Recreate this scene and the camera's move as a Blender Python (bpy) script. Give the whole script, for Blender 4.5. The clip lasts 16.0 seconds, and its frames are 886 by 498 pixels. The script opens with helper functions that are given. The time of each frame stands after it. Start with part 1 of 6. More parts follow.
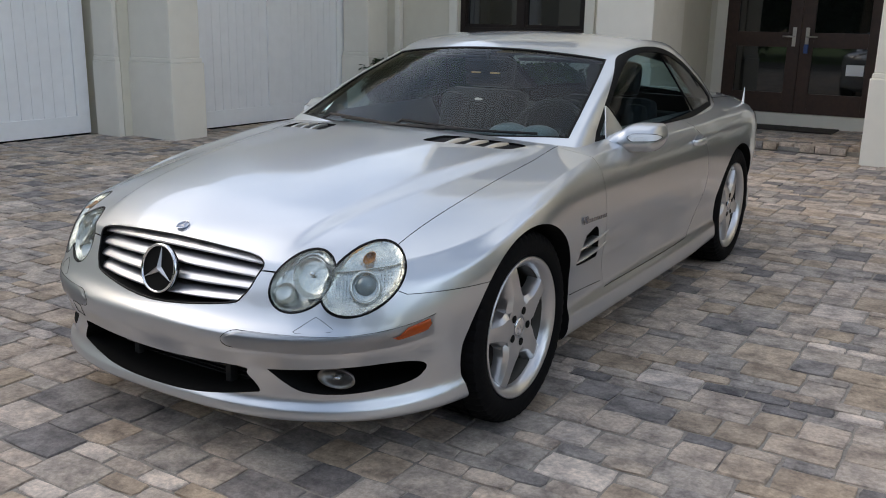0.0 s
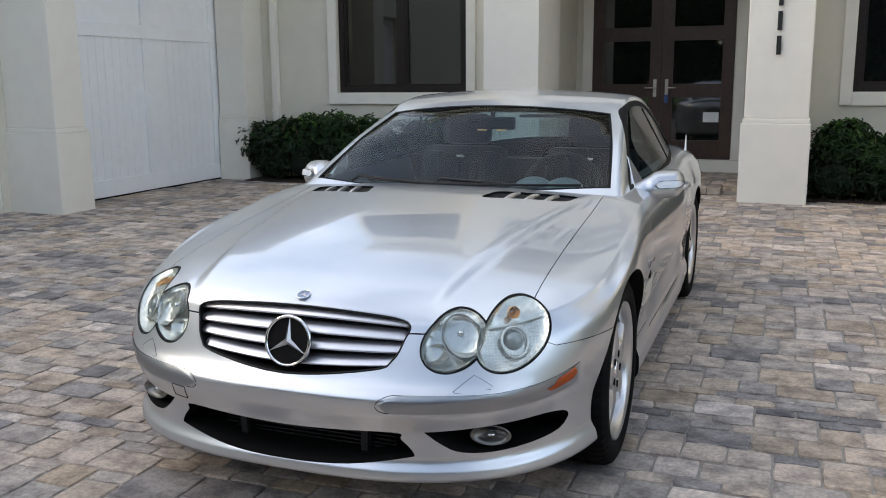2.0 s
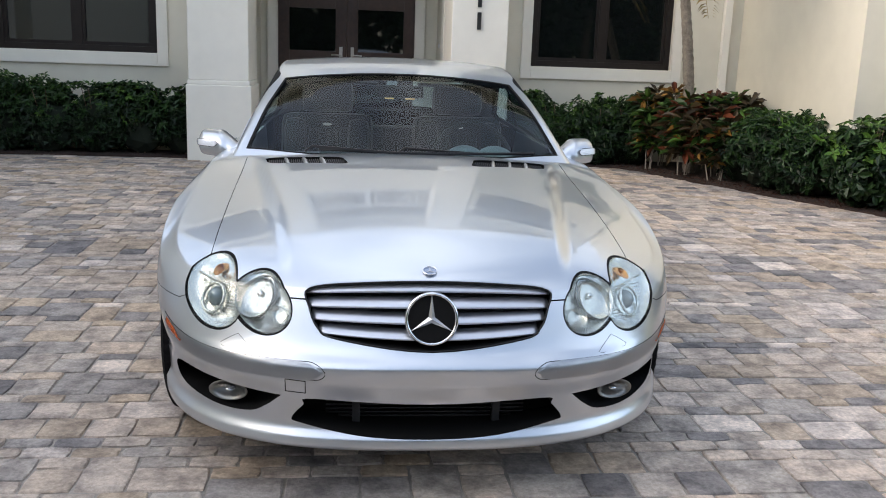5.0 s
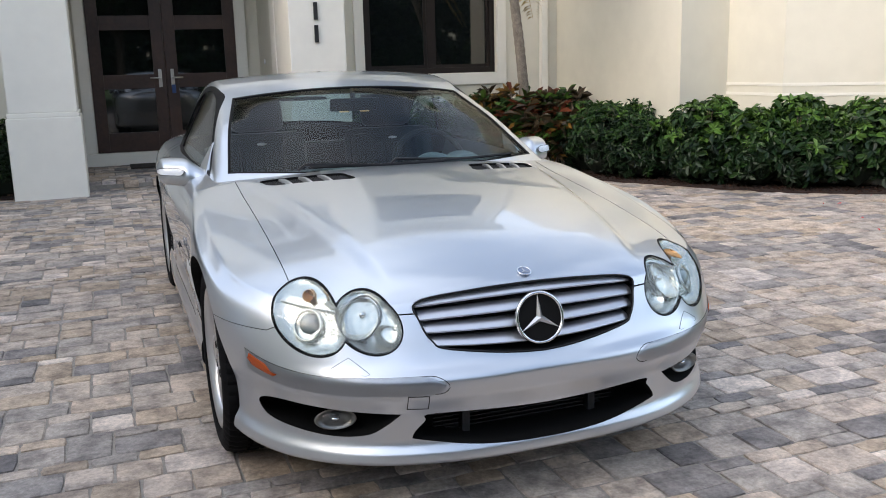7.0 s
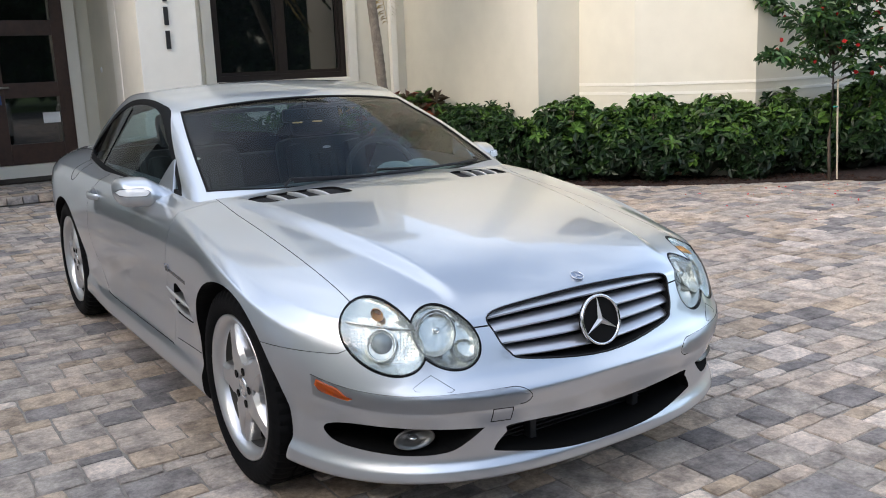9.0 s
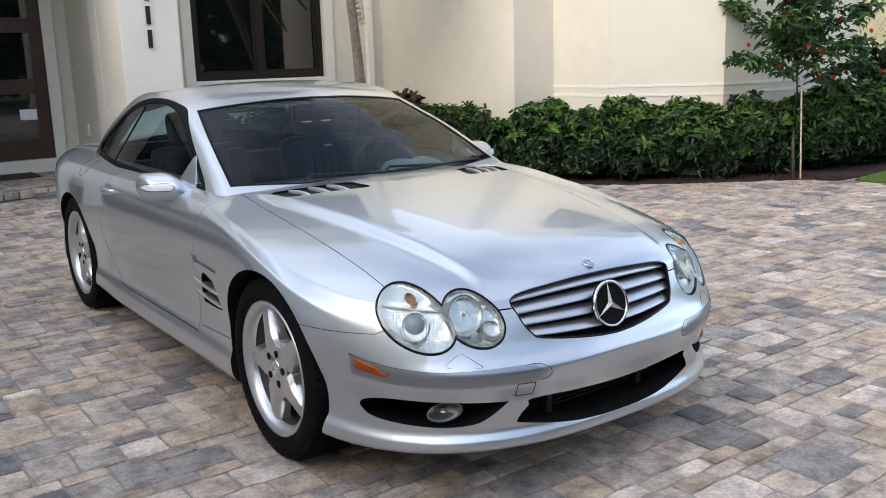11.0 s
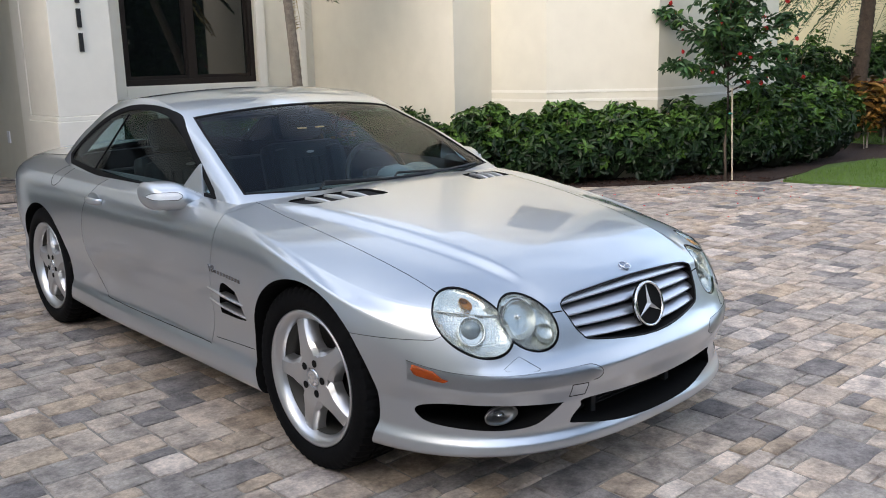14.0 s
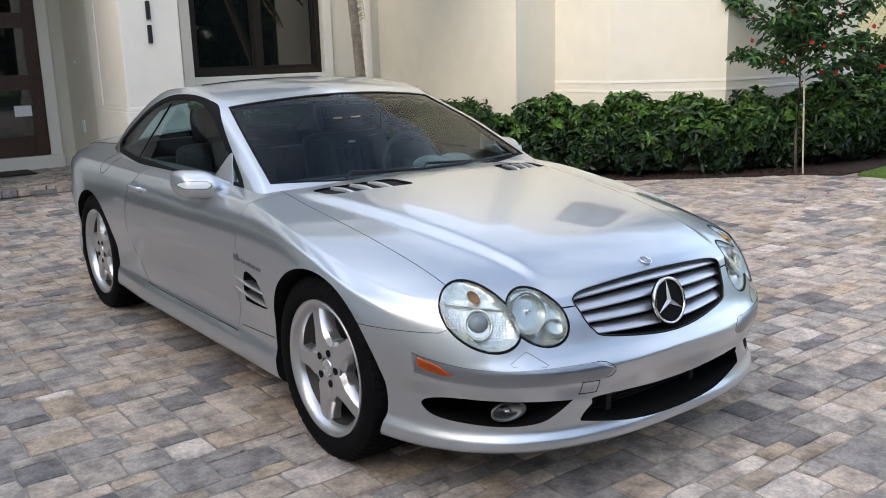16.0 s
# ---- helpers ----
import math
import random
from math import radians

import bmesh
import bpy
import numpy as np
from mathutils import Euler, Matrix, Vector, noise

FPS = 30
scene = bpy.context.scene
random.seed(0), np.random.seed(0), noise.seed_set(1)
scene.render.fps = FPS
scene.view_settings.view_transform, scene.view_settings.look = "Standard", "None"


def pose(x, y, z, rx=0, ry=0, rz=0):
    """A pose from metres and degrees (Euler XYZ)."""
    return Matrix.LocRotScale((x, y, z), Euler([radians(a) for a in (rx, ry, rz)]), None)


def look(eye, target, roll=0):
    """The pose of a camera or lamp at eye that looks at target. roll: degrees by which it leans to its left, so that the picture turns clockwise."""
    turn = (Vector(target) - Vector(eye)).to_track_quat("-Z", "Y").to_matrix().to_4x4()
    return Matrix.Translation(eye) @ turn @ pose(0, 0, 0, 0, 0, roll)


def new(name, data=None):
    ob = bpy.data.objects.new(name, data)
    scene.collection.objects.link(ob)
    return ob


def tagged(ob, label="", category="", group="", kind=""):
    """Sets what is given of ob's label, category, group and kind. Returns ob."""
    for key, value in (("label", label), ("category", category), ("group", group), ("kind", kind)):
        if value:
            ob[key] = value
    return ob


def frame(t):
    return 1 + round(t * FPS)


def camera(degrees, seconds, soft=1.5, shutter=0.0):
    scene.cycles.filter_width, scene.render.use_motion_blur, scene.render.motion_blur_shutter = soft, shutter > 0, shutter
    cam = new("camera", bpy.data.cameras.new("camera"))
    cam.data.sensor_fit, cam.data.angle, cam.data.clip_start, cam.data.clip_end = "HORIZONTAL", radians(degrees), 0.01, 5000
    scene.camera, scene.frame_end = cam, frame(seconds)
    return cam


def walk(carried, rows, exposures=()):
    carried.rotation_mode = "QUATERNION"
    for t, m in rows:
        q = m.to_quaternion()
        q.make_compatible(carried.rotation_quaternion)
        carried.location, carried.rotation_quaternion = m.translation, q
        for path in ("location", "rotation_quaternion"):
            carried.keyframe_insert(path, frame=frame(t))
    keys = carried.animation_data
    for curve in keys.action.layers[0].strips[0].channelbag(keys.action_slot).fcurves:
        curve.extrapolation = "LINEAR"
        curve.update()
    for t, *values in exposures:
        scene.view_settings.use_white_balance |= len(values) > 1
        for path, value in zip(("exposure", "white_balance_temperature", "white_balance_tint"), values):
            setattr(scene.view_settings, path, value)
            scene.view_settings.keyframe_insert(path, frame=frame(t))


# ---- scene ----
cam = camera(52.5, 16.0, 1.0)
PATH = [
    (0, (2.133, -2.534, 1.307), (1.095, -0.897, 0.813), 1.1),
    (0.5, (1.988, -2.586, 1.307), (0.914, -0.946, 0.908), -2.5),
    (1, (1.747, -2.641, 1.306), (0.72, -0.982, 0.866), -2.4),
    (1.5, (1.554, -2.827, 1.288), (0.697, -1.061, 0.904), -1.5),
    (2, (1.34, -2.996, 1.312), (0.637, -1.16, 0.942), -0.4),
    (2.5, (1.058, -2.999, 1.289), (0.488, -1.129, 0.866), -1.2),
    (3, (0.818, -3.038, 1.291), (0.403, -1.133, 0.843), -1.5),
    (3.5, (0.533, -3.206, 1.315), (0.314, -1.264, 0.89), -1.1),
    (3.7, (0.44, -3.23, 1.317), (0.263, -1.289, 0.867), -0.2),
    (5.8, (-0.634, -3.196, 1.288), (-0.238, -1.284, 0.859), 0.1),
    (6, (-0.716, -3.139, 1.275), (-0.3, -1.233, 0.835), -0.6),
    (6.5, (-0.914, -3.03, 1.293), (-0.407, -1.146, 0.85), -1.5),
    (7, (-1.129, -3.029, 1.289), (-0.447, -1.194, 0.883), -1.5),
    (7.5, (-1.371, -3.046, 1.321), (-0.551, -1.267, 0.917), -1.2),
    (8, (-1.523, -2.888, 1.297), (-0.637, -1.143, 0.885), -0.7),
    (8.5, (-1.649, -2.691, 1.331), (-0.691, -0.985, 0.916), -2.2),
    (8.7, (-1.703, -2.669, 1.333), (-0.689, -0.996, 0.917), -2.6),
    (10.8, (-2.068, -2.764, 1.363), (-0.906, -1.188, 0.955), -1.3),
    (11, (-2.077, -2.752, 1.359), (-0.938, -1.162, 0.941), -1.7),
    (11.5, (-2.071, -2.624, 1.336), (-0.971, -1.01, 0.906), -2.1),
    (12, (-2.067, -2.44, 1.345), (-0.932, -0.847, 0.929), -2.8),
    (12.5, (-2.101, -2.359, 1.347), (-0.901, -0.818, 0.916), -3.0),
    (13, (-2.297, -2.407, 1.359), (-0.995, -0.951, 0.929), -3.1),
    (13.5, (-2.412, -2.445, 1.375), (-1.088, -1.008, 0.948), -2.1),
    (14, (-2.445, -2.477, 1.378), (-1.137, -1.021, 0.964), -1.5),
    (14.5, (-2.368, -2.528, 1.376), (-1.117, -1.022, 0.965), -1.5),
    (15, (-2.253, -2.576, 1.362), (-1.053, -1.039, 0.918), -2.0),
    (15.5, (-2.263, -2.592, 1.367), (-1.089, -1.032, 0.934), -2.0),
    (16, (-2.258, -2.58, 1.365), (-1.086, -1.017, 0.937), -1.7),
]
walk(cam, [(t, look(eye, target, roll)) for t, eye, target, roll in PATH], [(0, 1.34, 7050), (2.5, 1.70, 6950), (4, 1.80, 6900), (7, 1.76, 6700), (16, 1.71, 6650)])

# ---- daylight ----
SUN_DIR = Vector((-0.80, -0.22, 0.55)).normalized()
world = bpy.data.worlds.new("sky_world")
scene.world = world
world.use_nodes = True
wn = world.node_tree.nodes
sky = wn.new("ShaderNodeTexSky")
sky.sky_type = "NISHITA"
sky.sun_disc = False
sky.sun_elevation = math.asin(SUN_DIR.z)
sky.sun_rotation = math.atan2(SUN_DIR.x, SUN_DIR.y)
sky.air_density, sky.dust_density, sky.ozone_density = 1.0, 1.8, 0.8
wn["Background"].inputs["Strength"].default_value = 0.10
world.node_tree.links.new(sky.outputs[0], wn["Background"].inputs["Color"])
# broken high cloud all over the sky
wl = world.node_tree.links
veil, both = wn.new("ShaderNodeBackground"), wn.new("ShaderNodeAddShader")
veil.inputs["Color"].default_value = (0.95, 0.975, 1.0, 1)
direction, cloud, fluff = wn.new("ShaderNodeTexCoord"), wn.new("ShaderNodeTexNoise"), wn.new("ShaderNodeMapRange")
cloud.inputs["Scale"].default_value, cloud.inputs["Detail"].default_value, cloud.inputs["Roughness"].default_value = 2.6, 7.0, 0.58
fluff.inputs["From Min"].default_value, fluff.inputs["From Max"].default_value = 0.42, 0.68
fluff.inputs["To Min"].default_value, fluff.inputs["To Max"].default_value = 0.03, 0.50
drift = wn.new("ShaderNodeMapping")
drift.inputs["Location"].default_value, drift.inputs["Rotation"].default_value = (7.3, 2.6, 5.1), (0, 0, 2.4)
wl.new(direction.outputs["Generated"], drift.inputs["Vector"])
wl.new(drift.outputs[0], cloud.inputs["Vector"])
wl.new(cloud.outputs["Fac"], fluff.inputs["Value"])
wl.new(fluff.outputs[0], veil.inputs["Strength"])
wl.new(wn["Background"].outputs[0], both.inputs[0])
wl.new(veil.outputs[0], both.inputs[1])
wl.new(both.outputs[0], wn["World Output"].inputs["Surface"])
sun = new("sun", bpy.data.lights.new("sun", "SUN"))
sun.data.energy, sun.data.angle, sun.data.color = 0.08, radians(40), (1.0, 0.96, 0.90)
sun.matrix_world = look(SUN_DIR * 50, (0, 0, 0))


# ---- materials ----
def material(name, colour, rough=0.5, metal=0.0, **sockets):
    m = bpy.data.materials.new(name)
    m.use_nodes = True
    b = m.node_tree.nodes["Principled BSDF"]
    b.inputs["Base Color"].default_value = (*colour, 1)
    b.inputs["Roughness"].default_value = rough
    b.inputs["Metallic"].default_value = metal
    for key, value in sockets.items():
        b.inputs[key.replace("_", " ")].default_value = value
    return m


def node(m, kind, **values):
    n = m.node_tree.nodes.new("ShaderNode" + kind)
    for key, value in values.items():
        if key in n.inputs:
            n.inputs[key].default_value = value
    return n


def link(m, a, b):
    m.node_tree.links.new(a, b)


def ramp(m, fac, stops):
    r = m.node_tree.nodes.new("ShaderNodeValToRGB")
    while len(r.color_ramp.elements) < len(stops):
        r.color_ramp.elements.new(0.5)
    for e, (p, c) in zip(r.color_ramp.elements, stops):
        e.position, e.color = p, (*c, 1)
    link(m, fac, r.inputs[0])
    return r.outputs[0]


def coords(m):
    return m.node_tree.nodes.new("ShaderNodeTexCoord").outputs["Object"]


def grain(m, scale, amount, bump=0.0, bump_scale=None, distance=0.002):
    """Mottles the base colour by a noise at two scales and adds fine relief."""
    b = m.node_tree.nodes["Principled BSDF"]
    base = tuple(b.inputs["Base Color"].default_value)[:3]
    co = coords(m)
    n1, n2 = node(m, "TexNoise", Scale=scale, Detail=5.0), node(m, "TexNoise", Scale=scale * 7.3, Detail=4.0)
    link(m, co, n1.inputs["Vector"])
    link(m, co, n2.inputs["Vector"])
    add = m.node_tree.nodes.new("ShaderNodeMath")
    add.operation = "ADD"
    link(m, n1.outputs["Fac"], add.inputs[0])
    link(m, n2.outputs["Fac"], add.inputs[1])
    half = m.node_tree.nodes.new("ShaderNodeMath")
    half.operation, half.inputs[1].default_value = "MULTIPLY", 0.5
    link(m, add.outputs[0], half.inputs[0])
    lo = tuple(c * (1 - amount) for c in base)
    hi = tuple(min(1, c * (1 + amount)) for c in base)
    link(m, ramp(m, half.outputs[0], [(0.3, lo), (0.7, hi)]), b.inputs["Base Color"])
    if bump:
        n3 = node(m, "TexNoise", Scale=bump_scale or scale * 20, Detail=4.0)
        link(m, co, n3.inputs["Vector"])
        bn = node(m, "Bump", Strength=bump, Distance=distance)
        link(m, n3.outputs["Fac"], bn.inputs["Height"])
        link(m, bn.outputs[0], b.inputs["Normal"])
    return m


stucco = grain(material("cream_stucco", (0.68, 0.645, 0.54), 0.85), 0.7, 0.05, 0.35, 160, 0.003)
stucco_trim = grain(material("cream_trim", (0.79, 0.76, 0.675), 0.8), 0.9, 0.04, 0.2, 180, 0.002)
stucco_yellow = grain(material("yellow_stucco", (0.72, 0.62, 0.40), 0.85), 0.7, 0.05, 0.3, 120, 0.003)
garage_white = grain(material("garage_white_paint", (0.87, 0.885, 0.90), 0.45), 1.3, 0.04, 0.05, 60)
dark_wood = grain(material("dark_stained_wood", (0.045, 0.022, 0.015), 0.4), 3.0, 0.35, 0.1, 80)
window_frame_mat = grain(material("bronze_window_frame", (0.016, 0.011, 0.009), 0.5, Specular_IOR_Level=0.3), 4, 0.2)
window_glass = material("dark_window_glass", (0.006, 0.008, 0.008), 0.03, 0.0, Specular_IOR_Level=0.9)
steel = material("brushed_steel", (0.62, 0.6, 0.56), 0.28, 1.0)
black_metal = material("black_metal", (0.012, 0.012, 0.012), 0.45)
bed_soil = grain(material("dark_mulch", (0.030, 0.015, 0.010), 0.95), 9, 0.6, 1.0, 70, 0.02)
lawn_mat = grain(material("lawn_green", (0.075, 0.135, 0.022), 0.9), 4, 0.3, 0.8, 120, 0.01)
joint_sand = grain(material("paver_joint_sand", (0.27, 0.245, 0.215), 0.95), 12, 0.3, 0.6, 200)


def paver_material(single):
    m = material("tumbled_paver", (0.3, 0.28, 0.26), 0.85, Specular_IOR_Level=0.2)
    b = m.node_tree.nodes["Principled BSDF"]
    if single:
        tone = m.node_tree.nodes.new("ShaderNodeObjectInfo").outputs["Random"]
    else:
        info = m.node_tree.nodes.new("ShaderNodeAttribute")
        info.attribute_name = "tone"
        tone = info.outputs["Fac"]
    co = coords(m)
    if single:
        geo = m.node_tree.nodes.new("ShaderNodeNewGeometry")
        co = geo.outputs["Position"]
    base = ramp(m, tone, [(0.0, (0.195, 0.19, 0.195)), (0.10, (0.275, 0.265, 0.267)), (0.20, (0.37, 0.35, 0.333)), (0.42, (0.463, 0.417, 0.375)),
                          (0.62, (0.525, 0.458, 0.40)), (0.72, (0.47, 0.396, 0.322)), (0.86, (0.40, 0.337, 0.27)), (0.92, (0.548, 0.496, 0.455)), (1.0, (0.65, 0.594, 0.55))])
    n1, n2 = node(m, "TexNoise", Scale=9.0, Detail=8.0, Roughness=0.62), node(m, "TexNoise", Scale=60.0, Detail=6.0, Roughness=0.7)
    n3 = node(m, "TexNoise", Scale=0.6, Detail=4.0)
    for n in (n1, n2, n3):
        link(m, co, n.inputs["Vector"])
    stain = ramp(m, n1.outputs["Fac"], [(0.34, (0.52, 0.495, 0.49)), (0.60, (1.18, 1.12, 1.05))])
    grit = ramp(m, n2.outputs["Fac"], [(0.32, (0.74, 0.74, 0.74)), (0.68, (1.24, 1.24, 1.24))])
    wide = ramp(m, n3.outputs["Fac"], [(0.35, (0.86, 0.87, 0.90)), (0.65, (1.08, 1.06, 1.03))])
    last = base
    for tint in (stain, grit, wide):
        mix = m.node_tree.nodes.new("ShaderNodeMix")
        mix.data_type, mix.blend_type = "RGBA", "MULTIPLY"
        mix.inputs[0].default_value = 1.0
        link(m, last, mix.inputs[6])
        link(m, tint, mix.inputs[7])
        last = mix.outputs[2]
    link(m, last, b.inputs["Base Color"])
    bn = node(m, "Bump", Strength=0.9, Distance=0.007)
    link(m, n2.outputs["Fac"], bn.inputs["Height"])
    link(m, bn.outputs[0], b.inputs["Normal"])
    return m


paver_mat = paver_material(False)
paver_single = paver_material(True)


def paint_material():
    m = material("silver_metallic_paint", (0.53, 0.562, 0.60), 0.35, 0.94, Coat_Weight=1.0, Coat_Roughness=0.01, Coat_IOR=1.8)
    b = m.node_tree.nodes["Principled BSDF"]
    v = node(m, "TexVoronoi", Scale=1600.0)
    link(m, coords(m), v.inputs["Vector"])
    bn = node(m, "Bump", Strength=0.06, Distance=0.0005)
    link(m, v.outputs["Distance"], bn.inputs["Height"])
    link(m, bn.outputs[0], b.inputs["Normal"])
    return m


paint = paint_material()
gap_dark = material("shadow_gap", (0.005, 0.005, 0.005), 0.8, Specular_IOR_Level=0.15)
plastic_black = grain(material("black_grained_plastic", (0.008, 0.008, 0.009), 0.5, Specular_IOR_Level=0.3), 30, 0.3, 0.2, 400)
rubber = grain(material("tyre_rubber", (0.005, 0.005, 0.0055), 0.75, Specular_IOR_Level=0.08), 12, 0.3, 0.3, 300)
rubber_seal = material("black_rubber_seal", (0.004, 0.004, 0.0045), 0.6, Specular_IOR_Level=0.1)
# dark metal that puts the shade behind the wheel spokes into colour
barrel_grey = material("dark_wheel_shade_metal", (0.045, 0.043, 0.04), 0.55, 0.6)
alloy = material("silver_alloy", (0.58, 0.58, 0.59), 0.30, 0.9, Coat_Weight=0.6, Coat_Roughness=0.08)
disc_steel = material("brake_disc_steel", (0.25, 0.24, 0.23), 0.4, 1.0)
slat_silver = material("satin_silver_slat", (0.56, 0.58, 0.62), 0.36, 0.9, Coat_Weight=0.5, Coat_Roughness=0.1)
badge_dark = material("badge_dark_chrome", (0.30, 0.30, 0.31), 0.25, 0.95)
badge_grey = material("badge_grey", (0.50, 0.50, 0.51), 0.3, 0.9)
chrome = material("chrome", (0.82, 0.83, 0.85), 0.08, 1.0)
leather = grain(material("charcoal_leather", (0.018, 0.019, 0.021), 0.6), 8, 0.25, 0.05, 90)
amber = material("amber_lens", (0.62, 0.11, 0.012), 0.18, Coat_Weight=0.6)
white_bar = material("white_lettering", (0.75, 0.76, 0.77), 0.4)


def tinted_glass(name, tint, film=0.03, slope=0.55):
    """Thin pane: clear through, with a mirror-like film that grows at grazing angles."""
    m = bpy.data.materials.new(name)
    m.use_nodes = True
    t = m.node_tree
    t.nodes.remove(t.nodes["Principled BSDF"])
    tr = t.nodes.new("ShaderNodeBsdfTransparent")
    tr.inputs[0].default_value = (*tint, 1)
    gl = t.nodes.new("ShaderNodeBsdfGlossy")
    gl.inputs["Roughness"].default_value = 0.015
    lw = t.nodes.new("ShaderNodeLayerWeight")
    lw.inputs["Blend"].default_value = 0.5
    pw, fr = t.nodes.new("ShaderNodeMath"), t.nodes.new("ShaderNodeMath")
    pw.operation, pw.inputs[1].default_value = "POWER", 5.0
    fr.operation, fr.inputs[1].default_value, fr.inputs[2].default_value = "MULTIPLY_ADD", slope, film
    t.links.new(lw.outputs["Facing"], pw.inputs[0])
    t.links.new(pw.outputs[0], fr.inputs[0])
    mx = t.nodes.new("ShaderNodeMixShader")
    t.links.new(fr.outputs[0], mx.inputs[0])
    t.links.new(tr.outputs[0], mx.inputs[1])
    t.links.new(gl.outputs[0], mx.inputs[2])
    t.links.new(mx.outputs[0], t.nodes["Material Output"].inputs["Surface"])
    return m


car_glass = tinted_glass("car_glass", (0.70, 0.78, 0.79), 0.03)
glass_back = tinted_glass("car_glass_inner_face", (0.74, 0.81, 0.82), 0.0, 0.0)
lens_glass = tinted_glass("lamp_lens", (0.93, 0.95, 0.95), 0.03, 0.34)


# ---- building helpers ----
def part(name, bm, mat, parent=None, label="", smooth=False):
    me = bpy.data.meshes.new(name)
    bm.to_mesh(me)
    bm.free()
    for x in mat if isinstance(mat, (list, tuple)) else [mat]:
        me.materials.append(x)
    if smooth:
        me.polygons.foreach_set("use_smooth", [True] * len(me.polygons))
    ob = new(name, me)
    if parent is not None:
        ob.parent = parent
    if label:
        ob["label"] = label
    return ob


def box(bm, lo, hi, bevel=0.0, segments=2):
    r = bmesh.ops.create_cube(bm, size=1.0)
    c, s = [(a + b) / 2 for a, b in zip(lo, hi)], [b - a for a, b in zip(lo, hi)]
    for v in r["verts"]:
        v.co = Vector([v.co[i] * s[i] + c[i] for i in range(3)])
    if bevel:
        es = list({e for v in r["verts"] for e in v.link_edges})
        bmesh.ops.bevel(bm, geom=es, offset=bevel, segments=segments, affect="EDGES", profile=0.6)
    return bm


def boxes(*items, bevel=0.0):
    bm = bmesh.new()
    for lo, hi in items:
        box(bm, lo, hi, bevel)
    return bm


def tube(bm, points, radius, sides=10, cap=True):
    """A round tube along points; radius is a number or one for each point."""
    pts = [Vector(p) for p in points]
    rad = radius if isinstance(radius, (list, tuple)) else [radius] * len(pts)
    rings = []
    up = Vector((0, 0, 1))
    for i, p in enumerate(pts):
        d = (pts[min(i + 1, len(pts) - 1)] - pts[max(i - 1, 0)]).normalized()
        a = d.cross(up)
        a = (a if a.length > 1e-3 else d.cross(Vector((1, 0, 0)))).normalized()
        b = d.cross(a)
        rings.append([bm.verts.new(p + rad[i] * (math.cos(k * math.tau / sides) * a + math.sin(k * math.tau / sides) * b)) for k in range(sides)])
    for r0, r1 in zip(rings, rings[1:]):
        for k in range(sides):
            bm.faces.new((r0[k], r0[(k + 1) % sides], r1[(k + 1) % sides], r1[k]))
    if cap:
        bm.faces.new(rings[0][::-1])
        bm.faces.new(rings[-1])
    return bm


def lathe(bm, profile, steps=64, axis="x", centre=(0, 0, 0), close=False):
    """Turns (radius, along) pairs round an axis."""
    rings = []
    for k in range(steps):
        a = k * math.tau / steps
        ring = []
        for r, h in profile:
            if axis == "x":
                p = (h, r * math.cos(a), r * math.sin(a))
            elif axis == "y":
                p = (r * math.cos(a), h, r * math.sin(a))
            else:
                p = (r * math.cos(a), r * math.sin(a), h)
            ring.append(bm.verts.new([p[i] + centre[i] for i in range(3)]))
        rings.append(ring)
    n = len(profile)
    for k in range(steps):
        a, b = rings[k], rings[(k + 1) % steps]
        for i in range(n if close else n - 1):
            j = (i + 1) % n
            bm.faces.new((a[i], a[j], b[j], b[i]))
    bmesh.ops.remove_doubles(bm, verts=bm.verts, dist=1e-6)
    bmesh.ops.recalc_face_normals(bm, faces=bm.faces)
    return bm


def spline(*keys):
    """A smooth monotone curve through (position, value) keys, for arrays too."""
    t, v = np.array([k[0] for k in keys], float), np.array([k[1] for k in keys], float)
    h, d = np.diff(t), np.diff(v) / np.diff(t)
    m = np.zeros(len(t))
    for i in range(1, len(t) - 1):
        if d[i - 1] * d[i] > 0:
            a, b = 2 * h[i] + h[i - 1], h[i] + 2 * h[i - 1]
            m[i] = (a + b) / (a / d[i - 1] + b / d[i])
    m[0], m[-1] = d[0], d[-1]

    def f(x):
        x = np.clip(np.asarray(x, float), t[0], t[-1])
        i = np.clip(np.searchsorted(t, x) - 1, 0, len(h) - 1)
        s = (x - t[i]) / h[i]
        return (2 * s**3 - 3 * s**2 + 1) * v[i] + (s**3 - 2 * s**2 + s) * h[i] * m[i] + (3 * s**2 - 2 * s**3) * v[i + 1] + (s**3 - s**2) * h[i] * m[i + 1]
    return f


def step(x, a, b):
    s = np.clip((np.asarray(x, float) - a) / (b - a), 0, 1)
    return s * s * (3 - 2 * s)


def random_shift(m, amount=0.15):
    """Lets alike leaves and pieces differ in lightness, island by island."""
    b = m.node_tree.nodes["Principled BSDF"]
    geo = m.node_tree.nodes.new("ShaderNodeNewGeometry")
    hsv = m.node_tree.nodes.new("ShaderNodeHueSaturation")
    rng = node(m, "MapRange")
    rng.inputs["To Min"].default_value, rng.inputs["To Max"].default_value = 1 - amount, 1 + amount
    link(m, geo.outputs["Random Per Island"], rng.inputs["Value"])
    link(m, rng.outputs[0], hsv.inputs["Value"])
    hsv.inputs["Color"].default_value = b.inputs["Base Color"].default_value
    link(m, hsv.outputs[0], b.inputs["Base Color"])
    return m


def leaf_material(name, colour, rough=0.4, spread=0.45):
    return random_shift(material(name, colour, rough, Specular_IOR_Level=0.3), spread)


